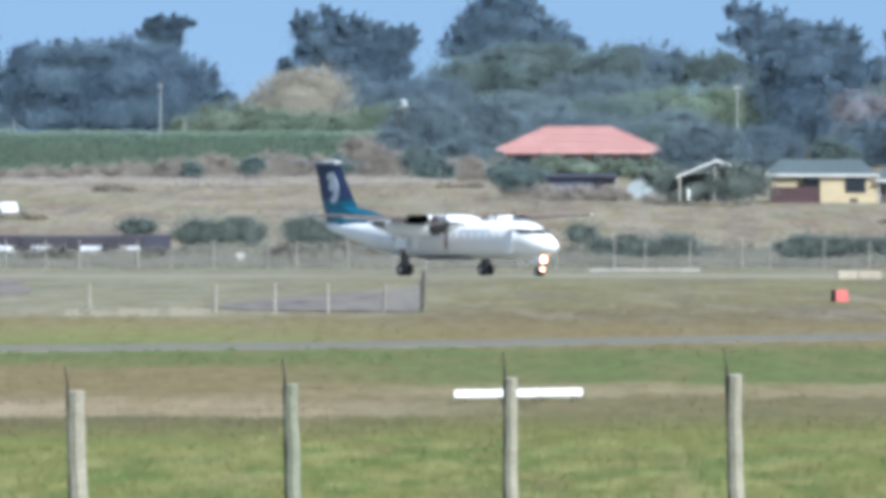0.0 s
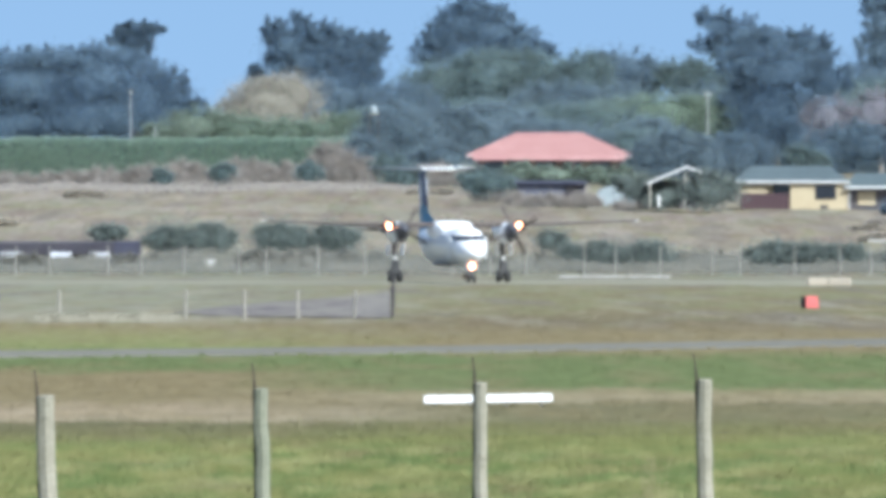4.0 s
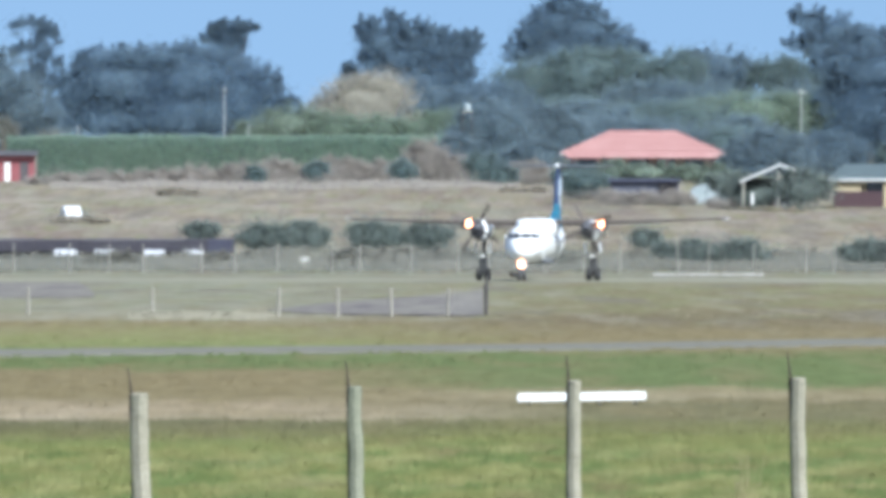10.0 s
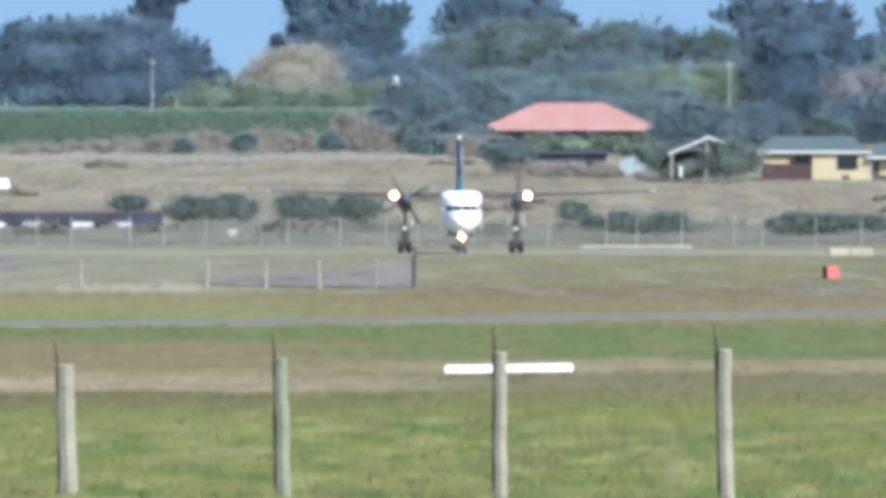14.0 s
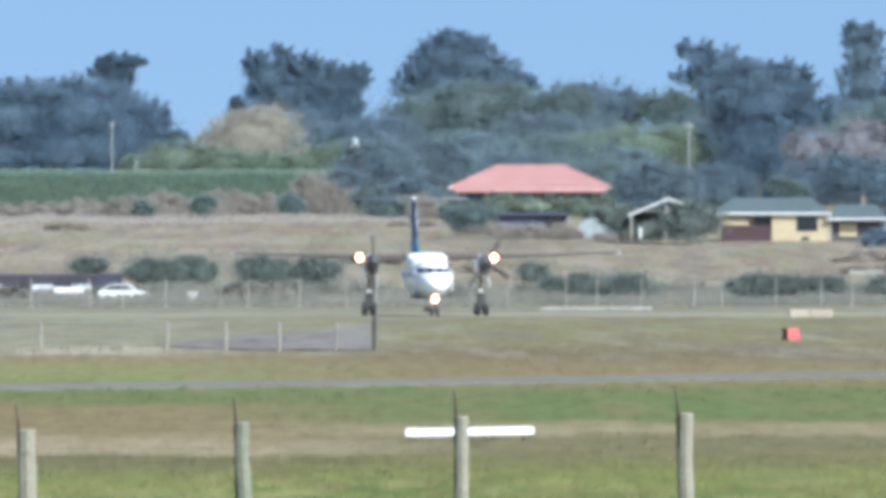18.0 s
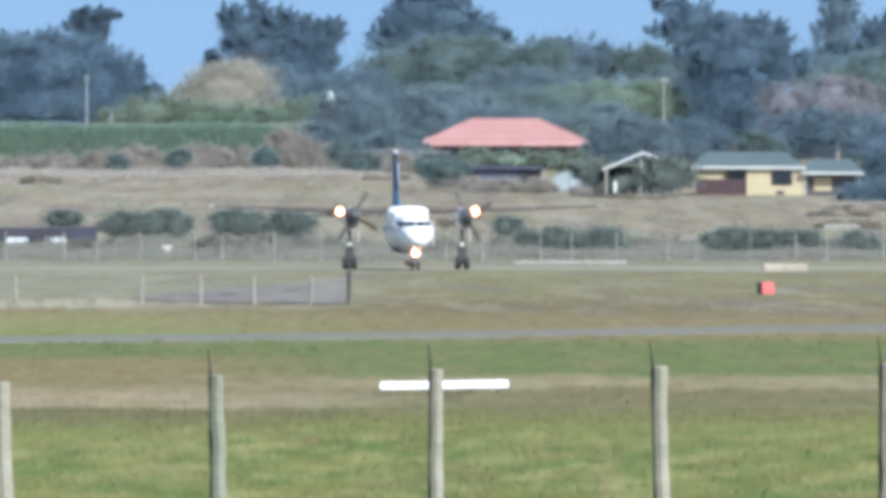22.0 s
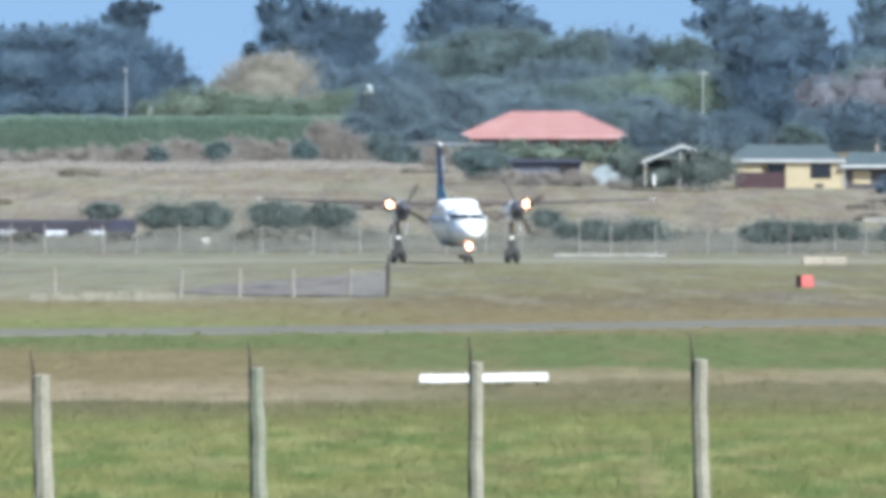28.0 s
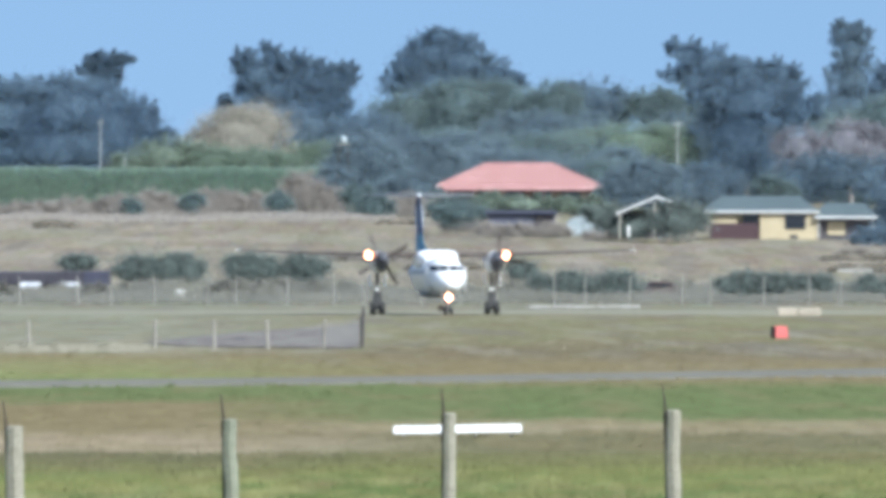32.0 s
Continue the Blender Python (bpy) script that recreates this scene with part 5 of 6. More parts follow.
def slate_shed():
    d = 1175.0
    t = thing("shed", "long low slate-blue shed with a darker end bay", "shed")
    x, z = 12.69, 7.29
    t.matrix_basis = pose(x, d, z)
    part("wall", Geo().box((-1.2, 1.5, 0.9), (5.4, 3.0, 2.6), 0.03), SLATE_WALL, t)
    part("bay", Geo().box((2.75, 2.2, 0.9), (2.5, 1.8, 2.5), 0.03), BLUE_BAY, t, "dark blue end bay")
    part("roof", Geo().box((0, 1.4, 2.3), (8.4, 3.8, 0.16), 0.03, (4, 0, 0)), BLUE_BAY, t)
    for k in range(5):
        part("batten", Geo().box((-3.6 + k * 1.2, -0.03, 0.9), (0.08, 0.06, 2.5), 0.01), SLATE_WALL, t)


def polytunnel():
    d = 1165.0
    t = thing("polytunnel", "small milky plastic tunnel greenhouse", "greenhouse")
    x, z = 19.98, 7.06
    t.matrix_basis = pose(x, d, z)
    arc = [(2.3 * math.cos(math.pi * i / 14), 2.3 * math.sin(math.pi * i / 14) ** 0.55) for i in range(15)]
    g = Geo().loft([[(a, y, b - 0.2) for a, b in arc] for y in (0, 1.2, 2.4, 3.6, 4.8)])
    part("cover", g, POLY, t, smooth=False)
    for y in (-0.01, 1.2, 2.4, 3.6, 4.81):
        h = Geo()
        for p, q in zip(arc, arc[1:]):
            h.tube((p[0] * 1.01, y, p[1] * 1.01 - 0.2), (q[0] * 1.01, y, q[1] * 1.01 - 0.2), 0.035, n=5)
        part("hoop", h, STEEL, t)
    part("door", Geo().box((0.2, -0.05, 0.8), (0.9, 0.05, 1.7), 0.01), POLY, t)


def red_barn():
    d = 1325.0
    t = thing("barn", "red painted barn with a pale corner board and white door", "barn")
    x, z = -68.92, 9.57
    t.matrix_basis = pose(x, d, z)
    part("wall", Geo().box((0, 2.5, 2.0), (7.2, 5.0, 4.4), 0.03), BARN_RED, t)
    part("roof", Geo().box((0, 2.3, 4.3), (7.8, 6.2, 0.2), 0.03, (5, 0, 0)), ROOF_DARK, t)
    for k in range(12):
        part("board", Geo().box((-3.4 + k * 0.6, -0.03, 2.0), (0.56, 0.06, 4.0), 0.012), BARN_RED, t)
    part("door", Geo().box((0.0, -0.08, 1.5), (0.75, 0.08, 3.2), 0.02), WHITE, t, "white door")
    part("corner_board", Geo().box((3.68, -0.06, 2.0), (0.28, 0.14, 4.2), 0.02), PINK_WALL, t)
    # solid dark panel paints the shade of an opening
    part("opening", Geo().box((2.2, -0.07, 1.7), (1.1, 0.06, 3.0), 0.01), ROOF_DARK, t)


def long_shed():
    d = 925.0
    t = thing("storage_shed", "long low open-fronted shed with stepped dark roof edge", "shed")
    x1, z = -27.51, ground_z(-20, 925.0)
    t.matrix_basis = pose(x1, d, z)
    top = 2.88 - z
    for k in range(5):
        w = 4.5
        c = -w / 2 - k * (w + 0.06)
        part("roof", Geo().box((c, 1.8, top - 0.1 - 0.05 * (k % 2)), (w, 4.4, 0.14), 0.03, (2, 0, 0)), ROOF_DARK, t)
        part("fascia", Geo().box((c, -0.35, top - 0.62 - 0.06 * (k % 3)), (w, 0.1, 1.05), 0.02), FASCIA, t)
        part("post", Geo().box((c + w / 2 - 0.1, -0.2, (top - 1.0) / 2 - 0.2), (0.16, 0.16, top - 0.6), 0.02), WOOD, t)
        part("back_wall", Geo().box((c, 3.6, top / 2 - 0.3), (w, 0.12, top + 0.2), 0.02), ROOF_DARK, t)
    part("end_bay", Geo().box((-1.15, -0.2, top - 0.66), (2.4, 0.5, 1.2), 0.04), BLUE_BAY, t, "dark blue end bay")


def pole(x, y, top, label, arm=0.0):
    z = ground_z(x, y)
    t = thing("utility_pole", label, "pole")
    t.matrix_basis = pose(x, y, z)
    part("shaft", Geo().tube((0, 0, -0.5), (0, 0, top - z), 0.1, 0.075, 8), POLE, t)
    if arm:
        part("crossarm", Geo().box((0, -0.18, top - z - 0.5), (arm, 0.14, 0.16), 0.02), POLE, t)
        for k in (-0.45, 0.0, 0.45):
            part("insulator", Geo().tube((k * arm, -0.18, top - z - 0.42), (k * arm, -0.18, top - z - 0.2), 0.05, 0.03, 6), CONCRETE, t)


red_roof_house()
yellow_house()
stand_in_tank()
carport()
slate_shed()
polytunnel()
red_barn()
long_shed()
pole(-41.5, 1355.0, 23, "pale concrete utility pole above the hedge", 0.6)
pole(-38.26, 1355.0, 17.94, "short pale post above the hedge")
pole(34.1, 1300.0, 21.98, "pale utility pole with a crossarm", 1.2)
pole(-61.05, 1355.0, 17.86, "short pale post above the hedge")


# ---- vehicles ----
def car(name, label, body_mat, length=4.3, height=1.5, glass_mat=GLASS):
    """A hatchback along +x with its wheels on z = 0."""
    t = thing(name, label, "car")
    s = length / 4.3
    h = height / 1.5
    prof = [(-2.1, 0.35), (-2.15, 0.75), (-2.05, 0.95), (-1.75, 1.02), (-1.3, 1.42), (-0.9, 1.5), (0.3, 1.5), (0.7, 1.4), (1.15, 1.0), (1.9, 0.85), (2.15, 0.65), (2.1, 0.35)]
    g = Geo().loft([[(x * s, y, (0.35 + (z - 0.35) * k) * h) for x, z in prof] for y, k in ((-0.86, 0.97), (-0.8, 1.0), (0.8, 1.0), (0.86, 0.97))])
    part("body", g, body_mat, t)
    for y in (-0.875, 0.875):
        glass = Geo().loft([[(x * s, y + e, z * h) for x, z in ((-1.55, 1.03), (-1.2, 1.38), (0.3, 1.4), (0.95, 1.03))] for e in (-0.008, 0.008)])
        part("side_window", glass, glass_mat, t)
    for x0, z0, x1, z1 in ((0.72, 1.42, 1.17, 1.02), (-1.33, 1.44, -1.77, 1.04)):
        o = 0.02 if x0 > 0 else -0.02
        part("windscreen", Geo().loft([[(x0 * s + o, -0.7, z0 * h), (x1 * s + o, -0.75, z1 * h), (x1 * s + o, 0.75, z1 * h), (x0 * s + o, 0.7, z0 * h)], [(x0 * s + 2 * o, -0.7, z0 * h), (x1 * s + 2 * o, -0.75, z1 * h), (x1 * s + 2 * o, 0.75, z1 * h), (x0 * s + 2 * o, 0.7, z0 * h)]]), glass_mat, t)
    for x in (-1.3, 1.3):
        for y in (-0.78, 0.78):
            w = part("wheel", Geo().tube((0, -0.1, 0), (0, 0.1, 0), 0.31, n=14), RUBBER, t)
            w.location = (x * s, y, 0.31)
            part("rim", Geo().tube((0, -0.11, 0), (0, 0.11, 0), 0.19, n=10), STEEL, w)
    return t


CAR_WHITE = paint("white_car_paint", (0.82, 0.82, 0.82), (0.76, 0.76, 0.77), 0.25, scale=0.8, fine=6, bump=0, gloss=0.5)
CAR_SILVER = paint("silver_car_paint", (0.5, 0.5, 0.5), (0.42, 0.42, 0.42), 0.3, scale=0.8, fine=6, bump=0, gloss=0.5)
CAR_MAROON = paint("maroon_car_paint", (0.09, 0.03, 0.035), (0.07, 0.025, 0.03), 0.25, scale=0.8, fine=6, bump=0, gloss=0.5)
CAR_BLUE = paint("slate_blue_car_paint", (0.13, 0.17, 0.24), (0.1, 0.13, 0.19), 0.25, scale=0.8, fine=6, bump=0, gloss=0.5)
passing_car = car("passing_car", "white hatchback driving along the country road", CAR_WHITE)
def trailer():
    """A low box trailer, its axle below the bed, towed along +x."""
    t = thing("trailer", "low white box trailer towed behind the white hatchback", "trailer")
    part("bed", Geo().box((0, 0, 0.62), (2.5, 1.5, 0.12), 0.02), DARK_METAL, t)
    for y in (-0.74, 0.74):
        part("side_board", Geo().box((0, y, 0.95), (2.5, 0.05, 0.6), 0.01), CAR_WHITE, t)
    for x in (-1.24, 1.24):
        part("end_board", Geo().box((x, 0, 0.95), (0.05, 1.46, 0.6), 0.01), CAR_WHITE, t)
    part("drawbar", Geo().tube((1.2, 0, 0.55), (2.45, 0, 0.5), 0.05, n=6), STEEL, t)
    for y in (-0.68, 0.68):
        w = part("wheel", Geo().tube((0, -0.09, 0), (0, 0.09, 0), 0.3, n=14), RUBBER, t)
        w.location = (-0.1, y, 0.3)
        part("rim", Geo().tube((0, -0.1, 0), (0, 0.1, 0), 0.17, n=10), STEEL, w)
    return t


towed_trailer = trailer()
oncoming_car = car("passing_car", "dark maroon car driving along the country road", CAR_MAROON)
for k, cx in enumerate((-41.78, -38.4, -33.87, -30.54)):
    # pale panes imitate glass bright with sun
    c = car("parked_car", ("white" if k == 0 else "pale silver") + " car parked before the long shed", CAR_WHITE if k == 0 else CAR_SILVER, 3.9, 1.45, PALE_GLASS)
    c.matrix_basis = pose(cx, 905, ground_z(cx, 905), 0, 0, (80, 94, 86, 97)[k])
    tagged(c, group="cars by the long shed")
c = car("parked_car", "white car parked on the dry slope", CAR_WHITE, 4.0, 1.5, PALE_GLASS)
c.matrix_basis = pose(-48.92, 1070, ground_z(-48.92, 1070.0), 0, 0, -78)
plant("shrub", "small green shrub beside the white car", "shrub", [(-47.7, 4.9, 0.5, 0.5)], 1071, SHRUB_LEAF, density=110, size=0.15)
c = car("parked_car", "slate-blue car beside the yellow house", CAR_BLUE)
c.matrix_basis = pose(51.04, 1140, 4.89, 0, 0, 25)
t_ = thing("water_trough", "small white stock trough on the roadside", "trough")
t_.matrix_basis = pose(-19.99, 880, ground_z(0, 880.0) + 0.45) @ Matrix.Scale(0.75, 4)
part("tub", Geo().loft([[(a * s, b * s, z) for a, b in ((-0.5, -0.3), (0.5, -0.3), (0.5, 0.3), (-0.5, 0.3))] for s, z in ((0.85, 0), (1, 0.55), (0.92, 0.55), (0.8, 0.15))]), WHITE, t_)
part("stand", Geo().box((0, 0, -0.25), (0.8, 0.4, 0.5), 0.03), WOOD, t_)
for k, (bx, bw) in enumerate(((25.48, 1.35), (27.01, 1.5))):
    t_ = thing("concrete_block", "pale sandy concrete block beside the runway", "block", "blocks by the runway")
    t_.matrix_basis = pose(bx, 688, 0, 0, 0, 4 - 9 * k)
    part("block", Geo().box((0, 0, 0.22), (bw, 0.7, 0.55), 0.05), SAND, t_)
    part("lifting_eye", Geo().tube((-0.1, 0, 0.5), (0.1, 0, 0.56), 0.03, n=6), DARK_METAL, t_)
t_ = thing("low_barrier", "long low white concrete barrier beyond the runway", "barrier")
t_.matrix_basis = pose(13.5, 792, 0)
for k in range(5):
    part("segment", Geo().box((-3.5 + k * 1.75, 0, 0.14 + 0.02 * (k % 2)), (1.7, 0.35, 0.3), 0.04), CONCRETE, t_)
t_ = thing("low_wall", "short white garden wall on the slope", "wall")
t_.matrix_basis = pose(43.01, 985, ground_z(43.01, 985.0))
for k in range(3):
    part("segment", Geo().box((-1.1 + k * 1.12, 0, 0.1), (1.1, 0.3, 0.5), 0.03), CONCRETE, t_)


# ---- the aircraft ----
def ring(y, zc, rx, rz, n=20, flat=0.0):
    out = []
    for i in range(n):
        a = 2 * math.pi * i / n
        z = math.sin(a) * rz
        out.append((math.cos(a) * rx, y, zc + (max(z, -rz * (1 - flat)))))
    return out


def aerofoil(x, y0, chord, z, thick, twist=0.0):
    """A wing section across x, leading edge at y0."""
    sec = [(0, 0), (0.06, 0.42), (0.2, 0.7), (0.45, 0.72), (0.75, 0.42), (1, 0.02), (0.75, -0.12), (0.45, -0.25), (0.2, -0.3), (0.05, -0.22)]
    return [(x, y0 + c * chord, z + t * thick) for c, t in sec]


def aircraft():
    """A twin-turboprop with a high wing and a T-tail; nose towards -y, main wheels at y = 0."""
    t = thing("turboprop_airliner", "white twin-turboprop airliner with navy and teal T-tail taxiing", "aircraft")
    body = Geo().loft([ring(*r) for r in ((-11.92, 2.1, 0.06, 0.06), (-11.8, 2.1, 0.3, 0.28), (-11.45, 2.13, 0.58, 0.54), (-10.9, 2.22, 0.86, 0.8), (-10.2, 2.36, 1.08, 1.02), (-9.5, 2.52, 1.22, 1.22),
                                          (-8.7, 2.6, 1.32, 1.33), (-7.6, 2.62, 1.345, 1.36), (-3, 2.62, 1.345, 1.36), (2, 2.62, 1.345, 1.36), (4.2, 2.64, 1.33, 1.34), (6.5, 2.82, 1.15, 1.13), (8.8, 3.08, 0.86, 0.86),
                                          (11, 3.36, 0.55, 0.56), (12.6, 3.58, 0.26, 0.28), (13.1, 3.66, 0.08, 0.08))])
    part("fuselage", body, AIR_WHITE, t, "white fuselage", True)
    def boxy(y, zc, rx, rz, n=24):
        """A ring with full, rounded shoulders."""
        angles = [2 * math.pi * i / n for i in range(n)]
        return [(math.copysign(abs(math.cos(a)) ** 0.5, math.cos(a)) * rx, y, zc + math.copysign(abs(math.sin(a)) ** 0.5, math.sin(a)) * rz) for a in angles]

    fairing = Geo().loft([boxy(*r) for r in ((-3.2, 3.5, 0.8, 0.3), (-2.7, 3.66, 1.08, 0.52), (-1.9, 3.74, 1.42, 0.62), (-1.2, 3.76, 1.48, 0.64), (1.0, 3.76, 1.46, 0.62), (2.4, 3.68, 1.0, 0.48), (3.6, 3.6, 0.5, 0.26))])
    part("wing_fairing", fairing, AIR_WHITE, t, smooth=True)
    part("belly_fairing", Geo().loft([ring(y, z, rx, rz, 14) for y, z, rx, rz in ((-3.6, 1.42, 0.4, 0.12), (-2.4, 1.36, 1.0, 0.22), (1.6, 1.36, 1.0, 0.22), (3.2, 1.45, 0.4, 0.12))]), AIR_GREY, t, smooth=True)
    for sx in (-1, 1):
        wing = Geo().loft([aerofoil(sx * x, y, c, z, th) for x, y, c, z, th in ((0.0, -1.55, 2.65, 4.06, 0.32), (1.2, -1.55, 2.65, 4.06, 0.32), (4.7, -1.55, 2.6, 4.08, 0.29), (9.5, -1.25, 1.85, 4.24, 0.2), (13.3, -0.98, 1.25, 4.38, 0.13), (13.7, -0.75, 0.8, 4.4, 0.05))])
        part("wing", wing, AIR_GREY, t, "grey wing", True)
        boot = Geo().loft([[(sx * x, y - 0.03, z - th * 0.28), (sx * x, y - 0.06, z), (sx * x, y - 0.03, z + th * 0.5), (sx * x, y + 0.24, z + th * 0.76), (sx * x, y + 0.2, z - th * 0.34)] for x, y, z, th in ((1.3, -1.55, 4.06, 0.32), (4.7, -1.55, 4.08, 0.29), (9.5, -1.25, 4.24, 0.2), (13.3, -0.98, 4.38, 0.13))])
        part("deice_boot", boot, BOOT, t, "black rubber de-icing boot")
        for k, (x0, x1) in enumerate(((1.5, 3.3), (4.7, 9.0))):
            part("flap", Geo().loft([aerofoil(sx * x, y, c, z, th) for x, y, c, z, th in ((x0, 1.02, 0.5, 3.98, 0.1), (x1, 1.02 - 0.04 * x1 * k, 0.45, 4.0 + 0.14 * k, 0.09))]), AIR_WHITE, t)
        part("tip_light", Geo().box((sx * 13.66, -0.72, 4.42), (0.14, 0.14, 0.09), 0.03), WHITE, t)
        nx = sx * 3.94
        rings = [[(nx + p[0], p[1], p[2]) for p in ring(*r)] for r in ((-4.3, 3.74, 0.36, 0.36), (-4.0, 3.68, 0.45, 0.56), (-3.2, 3.6, 0.515, 0.735), (-3.1, 3.6, 0.515, 0.735), (-1.6, 3.58, 0.52, 0.75), (0.6, 3.55, 0.52, 0.75), (2.4, 3.72, 0.42, 0.5), (3.9, 3.92, 0.16, 0.18))]
        part("cowl", Geo().loft(rings[:3]), NACELLE, t, "dark grey engine cowl", True)
        part("nacelle", Geo().loft(rings[3:]), AIR_WHITE, t, "white engine nacelle", True)
        part("air_intake", Geo().loft([[(nx + p[0] * s, y, 3.28 + (p[2] - 3.28) * s) for p in ring(0, 3.28, 0.26, 0.15, 12)] for s, y in ((1.0, -4.34), (1.15, -3.6))]), DARK_METAL, t, "dark chin intake")
        part("exhaust", Geo().tube((nx + sx * 0.45, 1.6, 3.7), (nx + sx * 0.62, 2.6, 3.8), 0.2, 0.17, 10), DARK_METAL, t)
        # landing light: oversized lens in a long hood, added to hide it side-on
        lx = sx * 4.72
        hood = part("light_housing", Geo().loft([[(lx + math.cos(a) * r, y, 4.06 + math.sin(a) * r) for a in [2 * math.pi * i / 16 for i in range(16)]] for y, r in ((-1.0, 0.28), (-1.5, 0.33), (-3.15, 0.33), (-3.15, 0.315), (-1.66, 0.31), (-1.66, 0.05))]), HOOD_BLACK, t)
        part("landing_light", Geo().tube((lx, -1.68, 4.06), (lx, -1.76, 4.06), 0.27, 0.25, 16), LAMP, hood, "bright landing light")
        # main gear
        part("gear_strut", Geo().tube((nx, 0.25, 3.2), (nx, 0.02, 0.5), 0.11, 0.09, 8).tube((nx, -0.05, 2.6), (nx, 0.0, 1.1), 0.05, n=6).tube((nx - 0.42, 0, 0.42), (nx + 0.42, 0, 0.42), 0.07, n=8), DARK_METAL, t)
        # added dark block that fills out the leg's outline
        part("leg_fairing", Geo().box((nx, 0.0, 1.05), (0.56, 0.5, 1.1), 0.08), DARK_METAL, t, "dark block around the gear leg")
        # added white block paints a bright glint on the leg
        part("downlock_lamp", Geo().box((nx - 0.05, -0.3, 1.72), (0.26, 0.12, 0.24), 0.05), WHITE, t, "white block standing in for a glint on the gear leg")
        part("drag_brace", Geo().tube((nx, 1.5, 3.1), (nx, 0.08, 1.3), 0.06, n=6), DARK_METAL, t)
        for dx in (-0.3, 0.3):
            part("gear_door", Geo().box((nx + dx * 1.75, -0.1, 2.35), (0.05, 1.2, 0.8), 0.015, (0, -sx * 4, 0)), AIR_WHITE, t)
    # tail
    fin = Geo().loft([[(x, y, z) for x, y in ((0, y0), (th, y0 + (y1 - y0) * 0.3), (th * 0.8, y0 + (y1 - y0) * 0.7), (0.02, y1), (-0.02, y1), (-th * 0.8, y0 + (y1 - y0) * 0.7), (-th, y0 + (y1 - y0) * 0.3))]
                      for z, y0, y1, th in ((5.5, 10.0, 13.58, 0.205), (6.2, 10.45, 13.75, 0.18), (8.24, 11.66, 14.28, 0.13))])
    part("fin", fin, NAVY, t, "navy fin")
    root = Geo().loft([[(x, y, z) for x, y in ((0, y0), (th, y0 + (y1 - y0) * 0.4), (th * 0.9, y0 + (y1 - y0) * 0.8), (0.02, y1), (-0.02, y1), (-th * 0.9, y0 + (y1 - y0) * 0.8), (-th, y0 + (y1 - y0) * 0.4))]
                       for z, y0, y1, th in ((3.5, 3.6, 12.7, 0.56), (4.05, 4.9, 13.0, 0.42), (4.35, 6.5, 13.15, 0.32), (4.72, 8.2, 13.33, 0.26), (4.98, 9.6, 13.42, 0.222), (5.5, 9.96, 13.56, 0.207))])
    part("fin_root", root, TEAL, t, "teal dorsal fillet")
    for sx in (-1, 1):
        # a pale hooked swirl: a thick arc that curls in from the top
        turn = [radians(55 + 17 * i) for i in range(15)]
        rings = []
        for i, q in enumerate(turn):
            r, half = 0.62 - 0.009 * i, 0.08 + 0.25 * math.sin(math.pi * i / 14)
            cy, cz = 12.35 + 0.3 * (math.sin(q) * r), 6.3
            rings.append([(sx * (0.2 + e), cy + math.cos(q) * (r + h) * 0.85, cz + math.sin(q) * (r + h) * 1.55) for e, h in ((-0.03, -half), (-0.03, half), (0.015, half), (0.015, -half))])
        part("emblem", Geo().loft(rings), EMBLEM, t, "pale swirl-shaped tail emblem")
        part("emblem_core", Geo().loft([[(sx * (0.215 + e), 12.4 + 0.2 * math.cos(q), 6.48 + 0.36 * math.sin(q)) for q in [math.pi * 2 * i / 12 for i in range(12)]] for e in (-0.03, 0.012)]), EMBLEM, t)
    for sx in (-1, 1):
        part("tailplane", Geo().loft([aerofoil(sx * x, y, c, z, th) for x, y, c, z, th in ((0.0, 11.8, 2.2, 8.2, 0.2), (3.75, 12.3, 1.4, 8.25, 0.12), (3.96, 12.6, 0.9, 8.26, 0.05))]), AIR_GREY, t, "grey tailplane", True)
        edge = Geo().loft([[(sx * x, y + math.cos(a) * r, z + math.sin(a) * r) for a in [2 * math.pi * i / 24 for i in range(24)]] for x, y, z, r in ((0.12, 11.9, 8.26, 0.055), (3.8, 12.3, 8.29, 0.035))], caps=False)
        part("leading_edge", edge, POLISHED, t, "polished metal leading edge", True)
    part("tail_bullet", Geo().loft([ring(y, 8.24, r, r, 10) for y, r in ((11.5, 0.03), (11.9, 0.16), (13.4, 0.16), (14.3, 0.04))]), AIR_WHITE, t, smooth=True)
    # windscreen and cabin windows
    stations = ((-11.92, 2.1, 0.06, 0.06), (-11.45, 2.13, 0.58, 0.54), (-10.9, 2.22, 0.86, 0.8), (-10.2, 2.36, 1.08, 1.02), (-9.5, 2.52, 1.22, 1.22), (-8.7, 2.6, 1.32, 1.33), (-7.6, 2.62, 1.345, 1.36))

    def skin(x, z):
        """The station at which the nose reaches out to x, z."""
        for k in range(240):
            y = -11.8 + 0.017 * k
            for p, q in zip(stations, stations[1:]):
                if p[0] <= y <= q[0]:
                    f = (y - p[0]) / (q[0] - p[0])
                    zc, rx, rz = (p[i] + (q[i] - p[i]) * f for i in (1, 2, 3))
                    if (x / rx) ** 2 + ((z - zc) / rz) ** 2 <= 1:
                        return y
        return -8.0

    for x0, x1 in ((-1.17, -0.66), (-0.62, -0.03), (0.03, 0.62), (0.66, 1.17)):
        xs = [x0 + (x1 - x0) * i / 4 for i in range(5)]
        low, high = 3.0, 3.36
        rows_ = [[(x, skin(x, z) - off, z) for x in xs] for z, off in ((low, -0.05), (low, 0.035), ((low + high) / 2, 0.04), (high, 0.035), (high, -0.05))]
        part("windscreen", Geo().loft(rows_, closed=False), GLASS, t)
